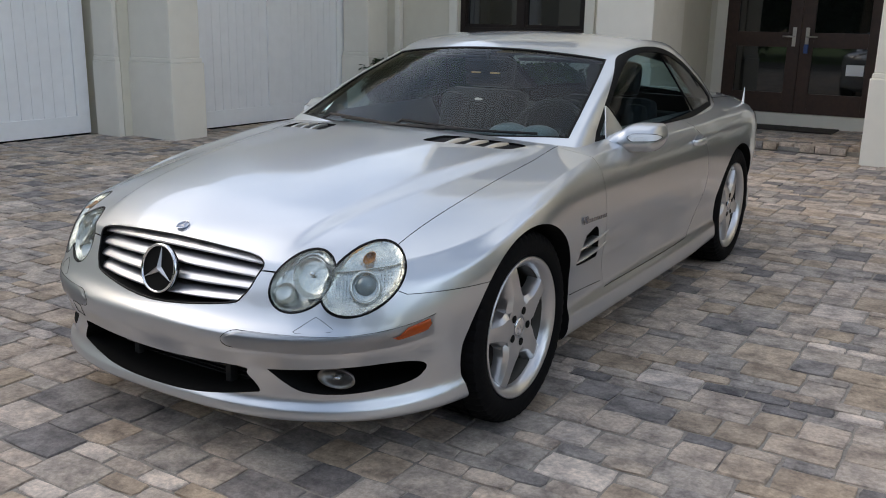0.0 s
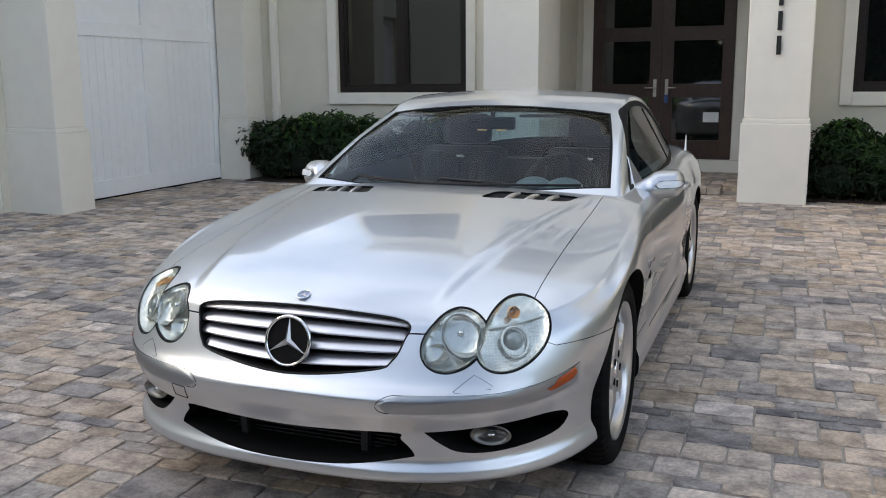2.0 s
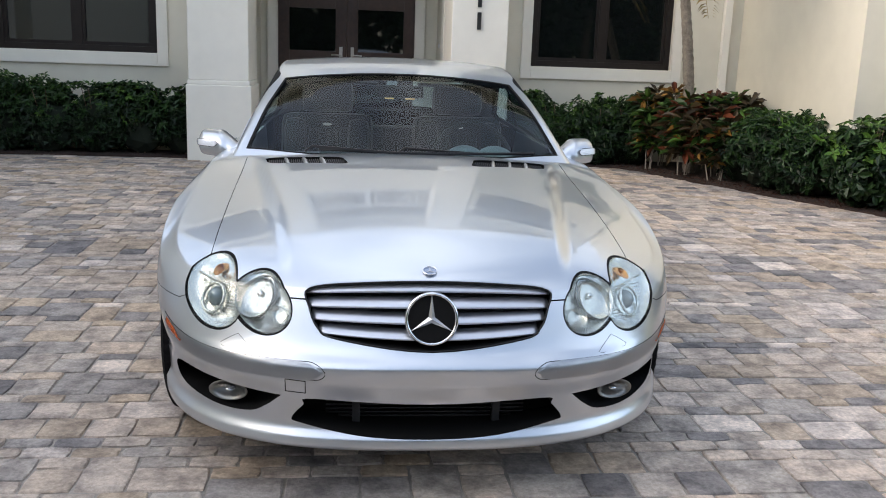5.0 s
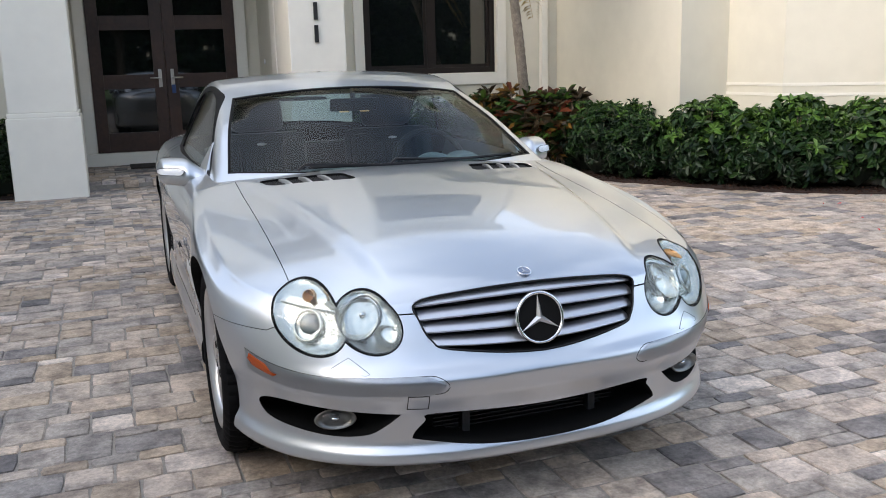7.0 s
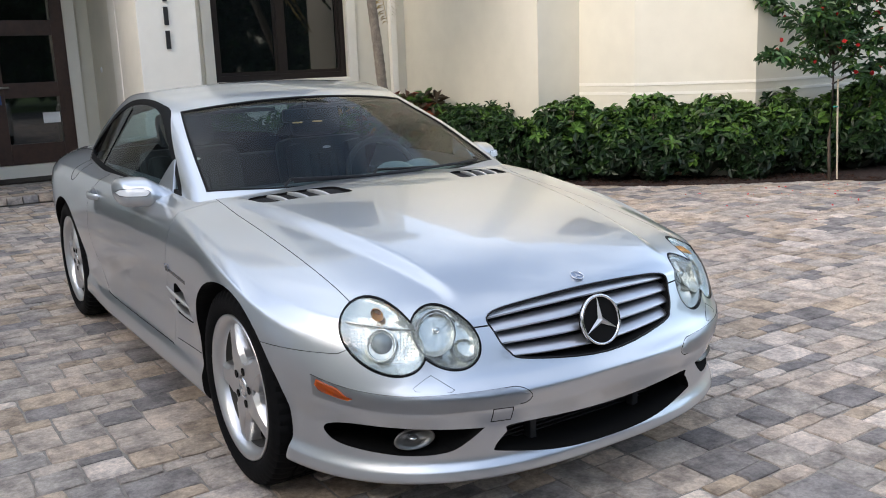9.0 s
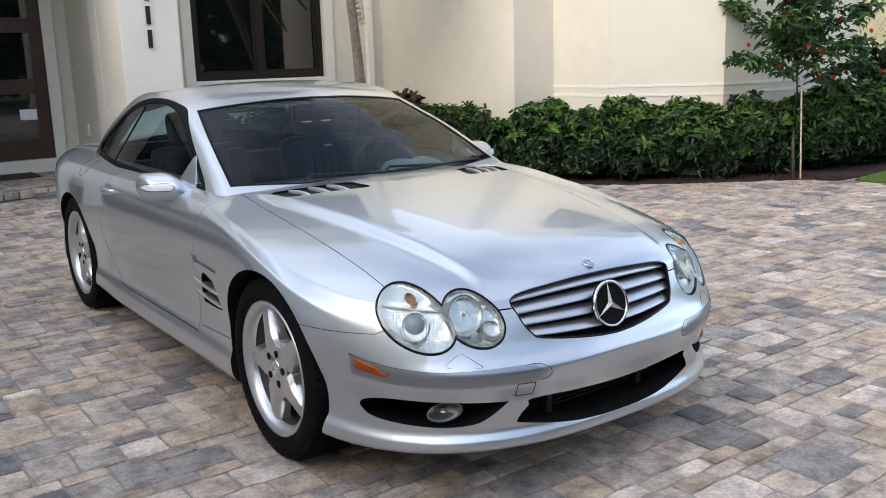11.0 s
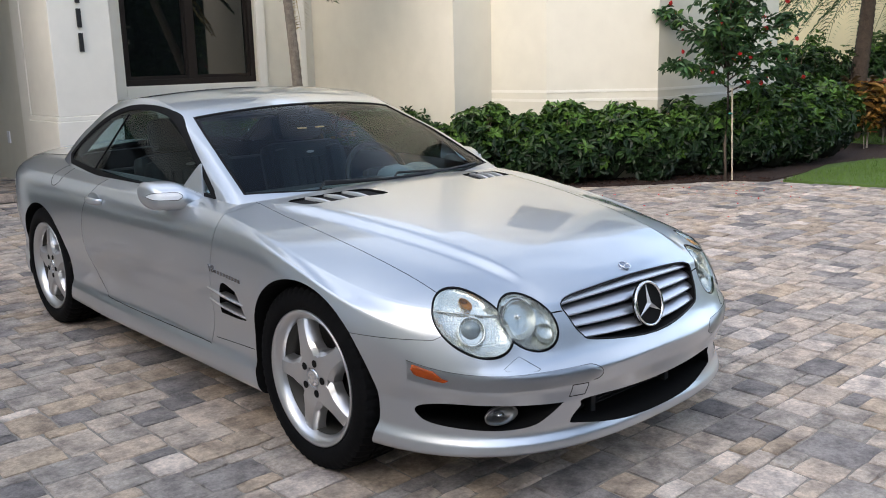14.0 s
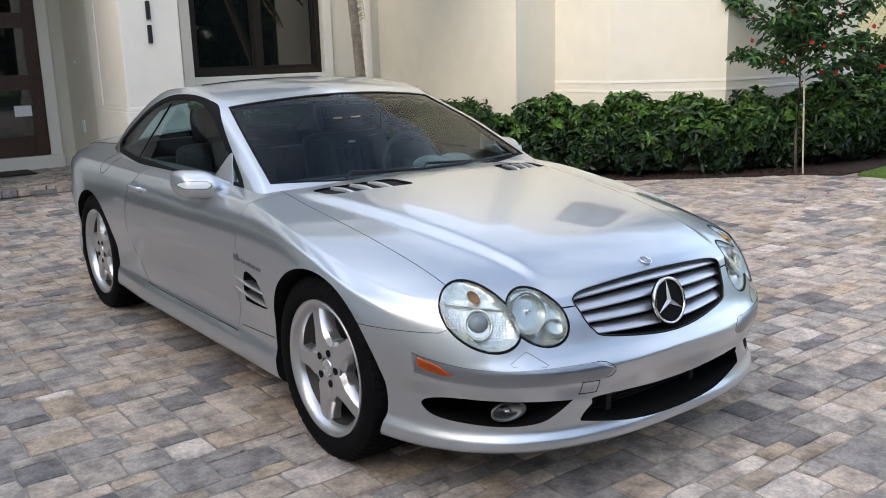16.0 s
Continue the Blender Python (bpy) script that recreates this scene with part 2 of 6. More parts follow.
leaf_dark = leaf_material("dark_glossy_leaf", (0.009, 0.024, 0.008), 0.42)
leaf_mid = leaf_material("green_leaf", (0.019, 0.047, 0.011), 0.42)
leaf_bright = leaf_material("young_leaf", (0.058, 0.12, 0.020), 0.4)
leaf_red = leaf_material("croton_red_leaf", (0.16, 0.045, 0.022), 0.4)
tree_leaf = leaf_material("tree_leaf", (0.034, 0.080, 0.028), 0.42)
leaf_gold = leaf_material("croton_gold_leaf", (0.24, 0.13, 0.03), 0.4)
leaf_bronze = leaf_material("croton_bronze_leaf", (0.045, 0.030, 0.014), 0.4)
pale_stem = grain(material("pale_grey_stem", (0.30, 0.26, 0.22), 0.85), 14, 0.3)
palm_leaf = leaf_material("palm_frond_leaf", (0.05, 0.095, 0.028), 0.4)
palm_dry = leaf_material("dry_palm_frond_leaf", (0.36, 0.27, 0.10), 0.6)
flower_red = leaf_material("red_blossom", (0.55, 0.03, 0.03), 0.5, 0.2)
bark = grain(material("brown_bark", (0.15, 0.105, 0.075), 0.9), 14, 0.4, 0.8, 60, 0.01)
bark_young = grain(material("young_grey_bark", (0.085, 0.065, 0.05), 0.9), 14, 0.4, 0.8, 60, 0.01)
bark_dark = grain(material("rough_brown_palm_bark", (0.06, 0.042, 0.030), 0.95), 11, 0.5, 1.0, 30, 0.02)
bark_palm = grain(material("ringed_palm_bark", (0.25, 0.215, 0.175), 0.9), 17, 0.55, 1.0, 50, 0.02)
stake_wood = grain(material("bare_wood_stake", (0.50, 0.43, 0.33), 0.8), 8, 0.2)
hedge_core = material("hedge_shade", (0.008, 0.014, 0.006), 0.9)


# ---- car: one silver two-seat hardtop ----
from mathutils.bvhtree import BVHTree
from mathutils.geometry import barycentric_transform, tessellate_polygon


def mesh_of(verts, faces):
    me = bpy.data.meshes.new("form")
    me.from_pydata([tuple(v) for v in verts], [], [tuple(f) for f in faces])
    bm = bmesh.new()
    bm.from_mesh(me)
    bmesh.ops.remove_doubles(bm, verts=bm.verts, dist=1e-5)
    bmesh.ops.dissolve_degenerate(bm, dist=1e-6, edges=bm.edges)
    bmesh.ops.recalc_face_normals(bm, faces=bm.faces)
    bm.to_mesh(me)
    bm.free()
    return me


def boolean(a, b, operation):
    """The mesh a cut by, joined with or kept inside the mesh b."""
    oa, ob = new("form_a", a), new("form_b", b)
    mod = oa.modifiers.new("cut", "BOOLEAN")
    mod.operation, mod.solver, mod.object = operation, "MANIFOLD", ob
    deps = bpy.context.evaluated_depsgraph_get()
    out = bpy.data.meshes.new_from_object(oa.evaluated_get(deps))
    bpy.data.objects.remove(oa)
    bpy.data.objects.remove(ob)
    return out


def grow(poly, d):
    """A closed outline moved outwards by d."""
    p = np.array(poly, float)
    area = np.sum(p[:, 0] * np.roll(p[:, 1], -1) - np.roll(p[:, 0], -1) * p[:, 1])
    e = np.roll(p, -1, 0) - p
    e /= np.linalg.norm(e, axis=1)[:, None]
    nrm = np.stack([e[:, 1], -e[:, 0]], 1) * (1 if area > 0 else -1)
    v = nrm + np.roll(nrm, 1, 0)
    v /= np.maximum(np.sum(v * v, 1)[:, None] / 2, 0.3)
    return p + d * v


def smooth_outline(poly, per=6, sharp=()):
    """A closed Catmull-Rom outline; corners named in sharp stay corners."""
    p = [np.array(q, float) for q in poly]
    n, out = len(p), []
    for i in range(n):
        a, b, c, d = p[i - 1], p[i], p[(i + 1) % n], p[(i + 2) % n]
        if i in sharp:
            a = b
        if (i + 1) % n in sharp:
            d = c
        for k in range(per):
            s = k / per
            out.append(0.5 * (2 * b + (c - a) * s + (2 * a - 5 * b + 4 * c - d) * s * s + (3 * b - a - 3 * c + d) * s**3))
    return np.array(out)


def prism(poly, frame_fn, lo, hi):
    """A solid between lo and hi along the way that frame_fn(u, v, w) goes."""
    n = len(poly)
    verts = [frame_fn(u, v, lo) for u, v in poly] + [frame_fn(u, v, hi) for u, v in poly]
    faces = [tuple(range(n)), tuple(range(2 * n - 1, n - 1, -1))] + [(i, i + n, (i + 1) % n + n, (i + 1) % n) for i in range(n)]
    return mesh_of(verts, faces)


front_way = lambda u, v, w: (u, w, v)
side_way = lambda u, v, w: (w, u, v)
top_way = lambda u, v, w: (u, v, w)


def mirrored(poly):
    return np.array([(-x, y) for x, y in poly][::-1])


# lower body: rings of superellipses, from the sill up to the shoulder
LEVELS = [  # nose y, half width, z at nose, z at door, tail y, z at tail
    (-0.770, 0.800, 0.168, 0.170, 3.55, 0.22), (-0.816, 0.848, 0.174, 0.190, 3.62, 0.24), (-0.832, 0.860, 0.190, 0.222, 3.64, 0.27),
    (-0.829, 0.858, 0.208, 0.262, 3.65, 0.32), (-0.813, 0.844, 0.246, 0.315, 3.655, 0.38), (-0.820, 0.846, 0.32, 0.40, 3.67, 0.45),
    (-0.842, 0.860, 0.385, 0.50, 3.69, 0.52), (-0.845, 0.868, 0.425, 0.60, 3.69, 0.60), (-0.815, 0.866, 0.470, 0.69, 3.68, 0.70),
    (-0.775, 0.852, 0.555, 0.765, 3.65, 0.79), (-0.742, 0.812, 0.625, 0.83, 3.60, 0.84)]
LV = [spline(*[(i, row[j]) for i, row in enumerate(LEVELS)]) for j in range(6)]
HOOD_MID = spline((-0.742, 0.625), (-0.70, 0.660), (-0.6, 0.702), (-0.45, 0.748), (-0.2, 0.803), (0.1, 0.846), (0.45, 0.876), (0.7, 0.885), (2.3, 0.895), (2.7, 0.905), (3.3, 0.905), (3.6, 0.86))
CROWN = spline((-0.742, 0.60), (-0.6, 0.640), (-0.45, 0.685), (-0.2, 0.734), (0.1, 0.782), (0.45, 0.828), (0.65, 0.852), (1.2, 0.885), (2.0, 0.89), (2.5, 0.892), (3.2, 0.888), (3.6, 0.84))
TAIL = 2.8
AXLES = (0.0, 2.56)


def expo(k):
    """How square the plan of the nose is at a level."""
    return 2.65 + 0.35 * float(step(k, 6.5, 8.5))


def ring(k, phi):
    """Plan outline of level k; phi runs from the nose (0) over the side to the tail (3)."""
    nose, width, zf, zm, tail, zr = [f(k) for f in LV]
    a = np.clip(phi, 0, 1) * math.pi / 2
    b = np.clip(phi - 2, 0, 1) * math.pi / 2
    e = expo(k)
    x = width * np.sin(a) ** (2 / e) * np.cos(b) ** (2 / TAIL)
    point = 0.030 * float(step(k, 6.5, 8.5)) * (1 - np.exp(-(x / 0.28) ** 2))
    y = np.where(phi <= 1, (nose + point) * np.cos(a) ** (2 / e), np.where(phi < 2, (phi - 1) * 2.7, 2.7 + (tail - 2.7) * np.sin(b) ** (2 / TAIL)))
    f, r = 1 - step(y, -0.72, 0.25 + 0.5 * min(1.0, max(0.0, (k - 8.8) / 1.2))), step(y, 2.6, 3.2)
    z = zm + (zf - zm) * f + (zr - zm) * r
    swell = math.exp(-((k - 6.5) / 3.0) ** 2)
    for ya in AXLES:
        x = x + (0.026 if ya < 1 else 0.012) * swell * np.exp(-((y - ya) / 0.34) ** 2) * np.sin(a) ** 2
    x = x * (1 - 0.026 * step(y, 1.7, 2.4) - 0.055 * step(y, 2.75, 3.5))
    x = x - 0.016 * math.exp(-((k - 5.0) / 1.6) ** 2) * np.exp(-((y - 1.2) / 0.7) ** 2)
    return x, y, z


def top(x, y):
    x = np.abs(x)
    mid, crown = HOOD_MID(y), CROWN(y)
    z = mid + (crown - mid) * np.clip(x / 0.68, 0, 1.3) ** 2.2
    line = 0.40 + 0.17 * (y + 0.66)
    rise = 0.018 * step(y, -0.70, -0.45) * (1 - step(y, 0.35, 0.6))
    return z + rise * (1 - step(x, line - 0.015, line + 0.035)) - rise * 0.5


def lower_body():
    phi = np.concatenate([np.linspace(0, 1, 90) ** 0.9, np.linspace(1, 2, 110)[1:], np.linspace(2, 3, 40)[1:]])
    rows = []
    x, y, z = ring(0, phi)
    spine = -0.45 + (y + 0.78) / (3.55 + 0.78) * (3.3 + 0.45)
    for s in (0.0, 0.4, 0.8):
        rows.append((x * s, y + (spine - y) * (1 - s), np.full_like(x, 0.165)))
    for k in np.linspace(0, 10, 76):
        rows.append(ring(k, phi))
    xs, ys, zs = rows[-1]
    spine = -0.30 + (ys + 0.742) / (3.60 + 0.742) * (3.2 + 0.30)
    drop = top(xs, ys) - zs
    for s in 1 - (np.linspace(0, 1, 52)[1:] ** 1.25):
        x, y = xs * s, ys + (spine - ys) * (1 - s) ** 1.0
        rows.append((x, y, top(x, y) - drop * np.clip((s - 0.72) / 0.28, 0, 1) ** 2.4))
    n, verts, faces = len(phi), [], []
    for sign in (1, -1):
        for x, y, z in rows:
            verts += list(zip(sign * x, y, z))
    for half in range(2):
        o = half * n * len(rows)
        for j in range(len(rows) - 1):
            for i in range(n - 1):
                a = o + j * n + i
                faces.append((a, a + 1, a + 1 + n, a + n))
    return mesh_of(verts, faces)


# cabin: roof and glass as one rounded form
ROOF = spline((0.30, 0.78), (0.50, 0.882), (0.70, 0.972), (0.95, 1.085), (1.18, 1.182), (1.30, 1.218), (1.45, 1.243), (1.7, 1.262), (1.95, 1.252), (2.2, 1.205), (2.45, 1.11), (2.75, 0.965), (3.0, 0.84))
FOOT = spline((0.3, 0.722), (0.7, 0.730), (1.2, 0.749), (1.8, 0.755), (2.35, 0.725), (2.7, 0.655), (3.0, 0.56))


def cabin_top(x, y, inset=0.0):
    ye = y - 0.17 * (np.abs(x) / 0.66) ** 2 * (1 - step(y, 1.2, 1.9)) + 0.10 * (np.abs(x) / 0.6) ** 2 * step(y, 1.8, 2.3)
    a = ROOF(ye) - 0.035 * (np.abs(x) / 0.6) ** 2 * step(y, 0.9, 1.4) - inset * 1.1
    b = 0.86 + (FOOT(y) - inset * 1.05 - np.abs(x)) * 2.25
    w = 0.05
    h = np.clip(0.5 + 0.5 * (b - a) / w, 0, 1)
    return b + (a - b) * h - w * h * (1 - h)


def cabin_block(inset, floor):
    xs = np.linspace(-0.79, 0.79, 126)
    ys = np.linspace(0.42, 2.95, 160)
    X, Y = np.meshgrid(xs, ys)
    Z = np.maximum(cabin_top(X, Y, inset), floor + 0.01)
    nx, ny = len(xs), len(ys)
    verts = list(zip(X.ravel(), Y.ravel(), Z.ravel())) + list(zip(X.ravel(), Y.ravel(), np.full(nx * ny, floor)))
    faces, o = [], nx * ny
    for j in range(ny - 1):
        for i in range(nx - 1):
            a = j * nx + i
            faces += [(a, a + 1, a + 1 + nx, a + nx), (o + a + nx, o + a + 1 + nx, o + a + 1, o + a)]
    loop = [i for i in range(nx)] + [j * nx + nx - 1 for j in range(1, ny)] + [(ny - 1) * nx + i for i in range(nx - 2, -1, -1)] + [j * nx for j in range(ny - 2, 0, -1)]
    for a, b in zip(loop, loop[1:] + loop[:1]):
        faces.append((b, a, a + o, b + o))
    return mesh_of(verts, faces)


def surface_of(me):
    """The form's faces and smooth normals, to be looked up."""
    bm = bmesh.new()
    bm.from_mesh(me)
    bmesh.ops.triangulate(bm, faces=bm.faces)
    bm.normal_update()
    tris = [tuple(v.index for v in f.verts) for f in bm.faces]
    co, nrm = [v.co.copy() for v in bm.verts], [v.normal.copy() for v in bm.verts]
    tree = BVHTree.FromPolygons(co, tris)
    bm.free()
    return tree, tris, co, nrm


def panel(name, me, surf, parent, mats, label="", near=0.0012):
    """Links a cut form as one part: its skin takes the first material and the form's own normals, its cut walls the second."""
    tree, tris, co, nrm = surf
    me.materials.clear()
    for m in mats:
        me.materials.append(m)
    loops = [None] * len(me.loops)
    ex, ey, ez = Vector((1, 0, 0)), Vector((0, 1, 0)), Vector((0, 0, 1))
    cache = {}
    for p in me.polygons:
        p.use_smooth = True
        hit = tree.find_nearest(p.center)
        skin = hit[0] is not None and hit[3] < max(near, 0.02 * math.sqrt(p.area)) and abs(hit[1].dot(p.normal)) > 0.8
        p.material_index = 0 if skin else len(mats) - 1
        for li in p.loop_indices:
            vi = me.loops[li].vertex_index
            if not skin:
                loops[li] = p.normal.copy()
                continue
            if vi not in cache:
                q, fn, fi, d = tree.find_nearest(me.vertices[vi].co)
                a, b, c = tris[fi]
                w = barycentric_transform(q, co[a], co[b], co[c], ex, ey, ez)
                cache[vi] = (nrm[a] * w.x + nrm[b] * w.y + nrm[c] * w.z).normalized()
            nn = cache[vi]
            loops[li] = nn if nn.dot(p.normal) > 0 else -nn
    me.normals_split_custom_set(loops)
    me.name = name
    ob = new(name, me)
    ob.parent = parent
    if label:
        ob["label"] = label
    return ob


car = tagged(new("car"), "silver metallic two-door hardtop roadster parked on tumbled pavers", "car")
CAR_SKIN = lower_body()
CABIN_SKIN = cabin_block(0.0, 0.72)
skin = surface_of(CAR_SKIN)
cabin_skin = surface_of(CABIN_SKIN)

# outlines of the openings, in plan, from the front or from the side
DOOR = smooth_outline([(0.60, 1.02), (0.575, 0.82), (0.635, 0.55), (0.70, 0.315), (0.78, 0.295), (1.62, 0.295), (1.76, 0.33), (1.93, 0.50), (1.90, 0.70), (1.78, 0.86), (1.70, 1.02)], 5, (0, 10))
HOOD = [(-0.66, 0.64), (-0.66, -0.49), (-0.60, -0.62), (-0.5, -0.95), (0.5, -0.95), (0.60, -0.62), (0.66, -0.49), (0.66, 0.64), (0.55, 0.60), (0.3, 0.53), (0, 0.50), (-0.3, 0.53), (-0.55, 0.60)]
BUMPER = [(-1.0, 0.10), (-0.10, 0.10), (-0.10, 0.545), (-0.53, 0.552), (-0.60, 0.597), (-1.0, 0.597)]
GRILLE = smooth_outline([(-0.352, 0.628), (-0.2, 0.648), (0, 0.655), (0.2, 0.648), (0.352, 0.628), (0.350, 0.575), (0.325, 0.524), (0.270, 0.497), (0.0, 0.471), (-0.270, 0.497), (-0.325, 0.524), (-0.350, 0.575)], 5)
INTAKE = smooth_outline([(-0.33, 0.328), (0, 0.318), (0.33, 0.328), (0.362, 0.305), (0.395, 0.262), (0.37, 0.248), (0.2, 0.221), (0, 0.213), (-0.2, 0.221), (-0.37, 0.248), (-0.395, 0.262), (-0.362, 0.305)], 5)
FOG = smooth_outline([(0.425, 0.330), (0.52, 0.336), (0.65, 0.346), (0.728, 0.350), (0.766, 0.336), (0.768, 0.308), (0.735, 0.277), (0.62, 0.258), (0.52, 0.264), (0.468, 0.292)], 5, (0,))
LAMP_TURN = radians(33)
LAMP_BIG, LAMP_SMALL = (0.212, 0.586, 0.128, 0.079, radians(28)), (0.038, 0.578, 0.106, 0.068, radians(32))


def lamp_way(u, v, w):
    return (u * math.cos(LAMP_TURN) + w * math.sin(LAMP_TURN), u * math.sin(LAMP_TURN) - w * math.cos(LAMP_TURN), v)


def lamp_way_right(u, v, w):
    x, y, z = lamp_way(u, v, w)
    return (-x, y, z)


def oval(c, grow_by=0.0, n=40):
    out = []
    for i in range(n):
        p, q = (c[2] + grow_by) * math.cos(i * math.tau / n), (c[3] + grow_by) * math.sin(i * math.tau / n)
        out.append((c[0] + p * math.cos(c[4]) - q * math.sin(c[4]), c[1] + p * math.sin(c[4]) + q * math.cos(c[4])))
    return np.array(out)


def lamp_form(way, grow_by, lo, hi):
    return boolean(prism(oval(LAMP_BIG, grow_by), way, lo, hi), prism(oval(LAMP_SMALL, grow_by), way, lo, hi), "UNION")


def disc_form(y, z, r, x0, x1, n=64):
    return prism([(y + r * math.cos(i * math.tau / n), z + r * math.sin(i * math.tau / n)) for i in range(n)], side_way, x0, x1)


WHEEL_Z, WHEEL_R = 0.322, 0.328
cuts = [prism(GRILLE, front_way, -1.2, -0.60), prism(INTAKE, front_way, -1.2, -0.62), prism(FOG, front_way, -1.2, -0.40), prism(mirrored(FOG), front_way, -1.2, -0.40),
        lamp_form(lamp_way, 0.0035, 0.30, 1.2), lamp_form(lamp_way_right, 0.0035, 0.30, 1.2)]
for ya in AXLES:
    for sx in (1, -1):
        cuts.append(disc_form(ya, WHEEL_Z + 0.006, 0.347, *sorted((sx * 0.55, sx * 1.2))))
cuts.append(boolean(cabin_block(0.03, 0.30), prism([(-0.69, 0.585), (0.69, 0.585), (0.69, 2.3), (0.55, 2.72), (-0.55, 2.72), (-0.69, 2.3)], top_way, 0.31, 1.4), "INTERSECT"))
VENT = smooth_outline([(0.255, 0.279), (0.40, 0.325), (0.540, 0.377), (0.570, 0.450), (0.563, 0.505), (0.42, 0.462), (0.283, 0.415), (0.257, 0.352)], 4)
SIDE_VENT = smooth_outline([(0.545, 0.568), (0.455, 0.560), (0.43, 0.545), (0.395, 0.475), (0.40, 0.448), (0.56, 0.442), (0.592, 0.456)], 4)
cuts += [prism(VENT, top_way, 0.822, 1.3), prism(mirrored(VENT), top_way, 0.822, 1.3), prism(SIDE_VENT, side_way, 0.79, 1.2), prism(SIDE_VENT, side_way, -1.2, -0.79)]
form = CAR_SKIN
for c in cuts:
    form = boolean(form, c, "DIFFERENCE")
skins = [paint, gap_dark]
pieces = [("front_bumper", prism(grow(BUMPER, -0.0010), side_way, -1.2, 1.2), prism(grow(BUMPER, 0.0010), side_way, -1.2, 1.2), ""),
          ("hood", prism(grow(HOOD, -0.0013), top_way, 0.60, 1.3), prism(grow(HOOD, 0.0013), top_way, 0.597, 1.3), ""),
          ("door", prism(grow(DOOR, -0.0014), side_way, 0.45, 1.2), prism(grow(DOOR, 0.0014), side_way, 0.45, 1.2), ""),
          ("door", prism(grow(DOOR, -0.0014), side_way, -1.2, -0.45), prism(grow(DOOR, 0.0014), side_way, -1.2, -0.45), "")]
panels = []
for name, small, large, label in pieces:
    panels.append(panel(name, boolean(form, small, "INTERSECT"), skin, car, [paint, paint] if name == "door" else skins, label))
    form = boolean(form, large, "DIFFERENCE")
panels.append(panel("body", form, skin, car, skins))

# cabin shell and panes
WINDSHIELD = smooth_outline([(-0.668, 0.662), (-0.36, 0.53), (0, 0.485), (0.36, 0.53), (0.668, 0.662), (0.614, 0.98), (0.548, 1.272), (0.3, 1.218), (0, 1.198), (-0.3, 1.218), (-0.548, 1.272), (-0.614, 0.98)], 6, (0, 4, 6, 10))
SIDE = smooth_outline([(0.80, 0.86), (0.985, 0.970), (1.20, 1.085), (1.385, 1.162), (1.60, 1.187), (1.85, 1.175), (2.08, 1.115), (2.28, 1.025), (2.45, 0.93), (2.40, 0.90), (1.6, 0.86)], 6, (0, 8, 9))
REAR = smooth_outline([(-0.50, 2.30), (0, 2.23), (0.50, 2.30), (0.52, 2.75), (0, 2.80), (-0.52, 2.75)], 5, (0, 2, 3, 5))
openings = [("windshield", WINDSHIELD, top_way, 0.7, 1.5), ("side_window", SIDE, side_way, 0.4, 1.2), ("side_window", SIDE, side_way, -1.2, -0.4), ("rear_window", REAR, top_way, 0.7, 1.5)]
shell = boolean(CABIN_SKIN, cabin_block(0.022, 0.71), "DIFFERENCE")
pane_form = boolean(cabin_block(0.004, 0.80), cabin_block(0.009, 0.79), "DIFFERENCE")
seal_form = boolean(cabin_block(0.001, 0.80), cabin_block(0.018, 0.79), "DIFFERENCE")
for name, outline, way, lo, hi in openings:
    wide, slim = (0.006, 0.004) if name == "windshield" else (0.015, 0.009)
    shell = boolean(shell, prism(grow(outline, wide + 0.001), way, lo, hi), "DIFFERENCE")
    pane_me = boolean(pane_form, prism(outline, way, lo, hi), "INTERSECT")
    pane = panel(name, pane_me, cabin_skin, car, [car_glass], "tinted " + name.replace("_", " "), 0.03)
    pane.visible_shadow = False
    pane_me.materials.append(glass_back)
    for p in pane_me.polygons:
        if cabin_skin[0].find_nearest(p.center)[1].dot(p.normal) < 0.3:
            p.material_index = 1
    seal_me = boolean(boolean(seal_form, prism(grow(outline, wide), way, lo, hi), "INTERSECT"), prism(grow(outline, -slim), way, lo, hi), "DIFFERENCE")
    panel("seal", seal_me, cabin_skin, pane, [rubber_seal], "black rubber seal", 0.03)
panels.append(panel("roof", shell, cabin_skin, car, [paint, plastic_black]))


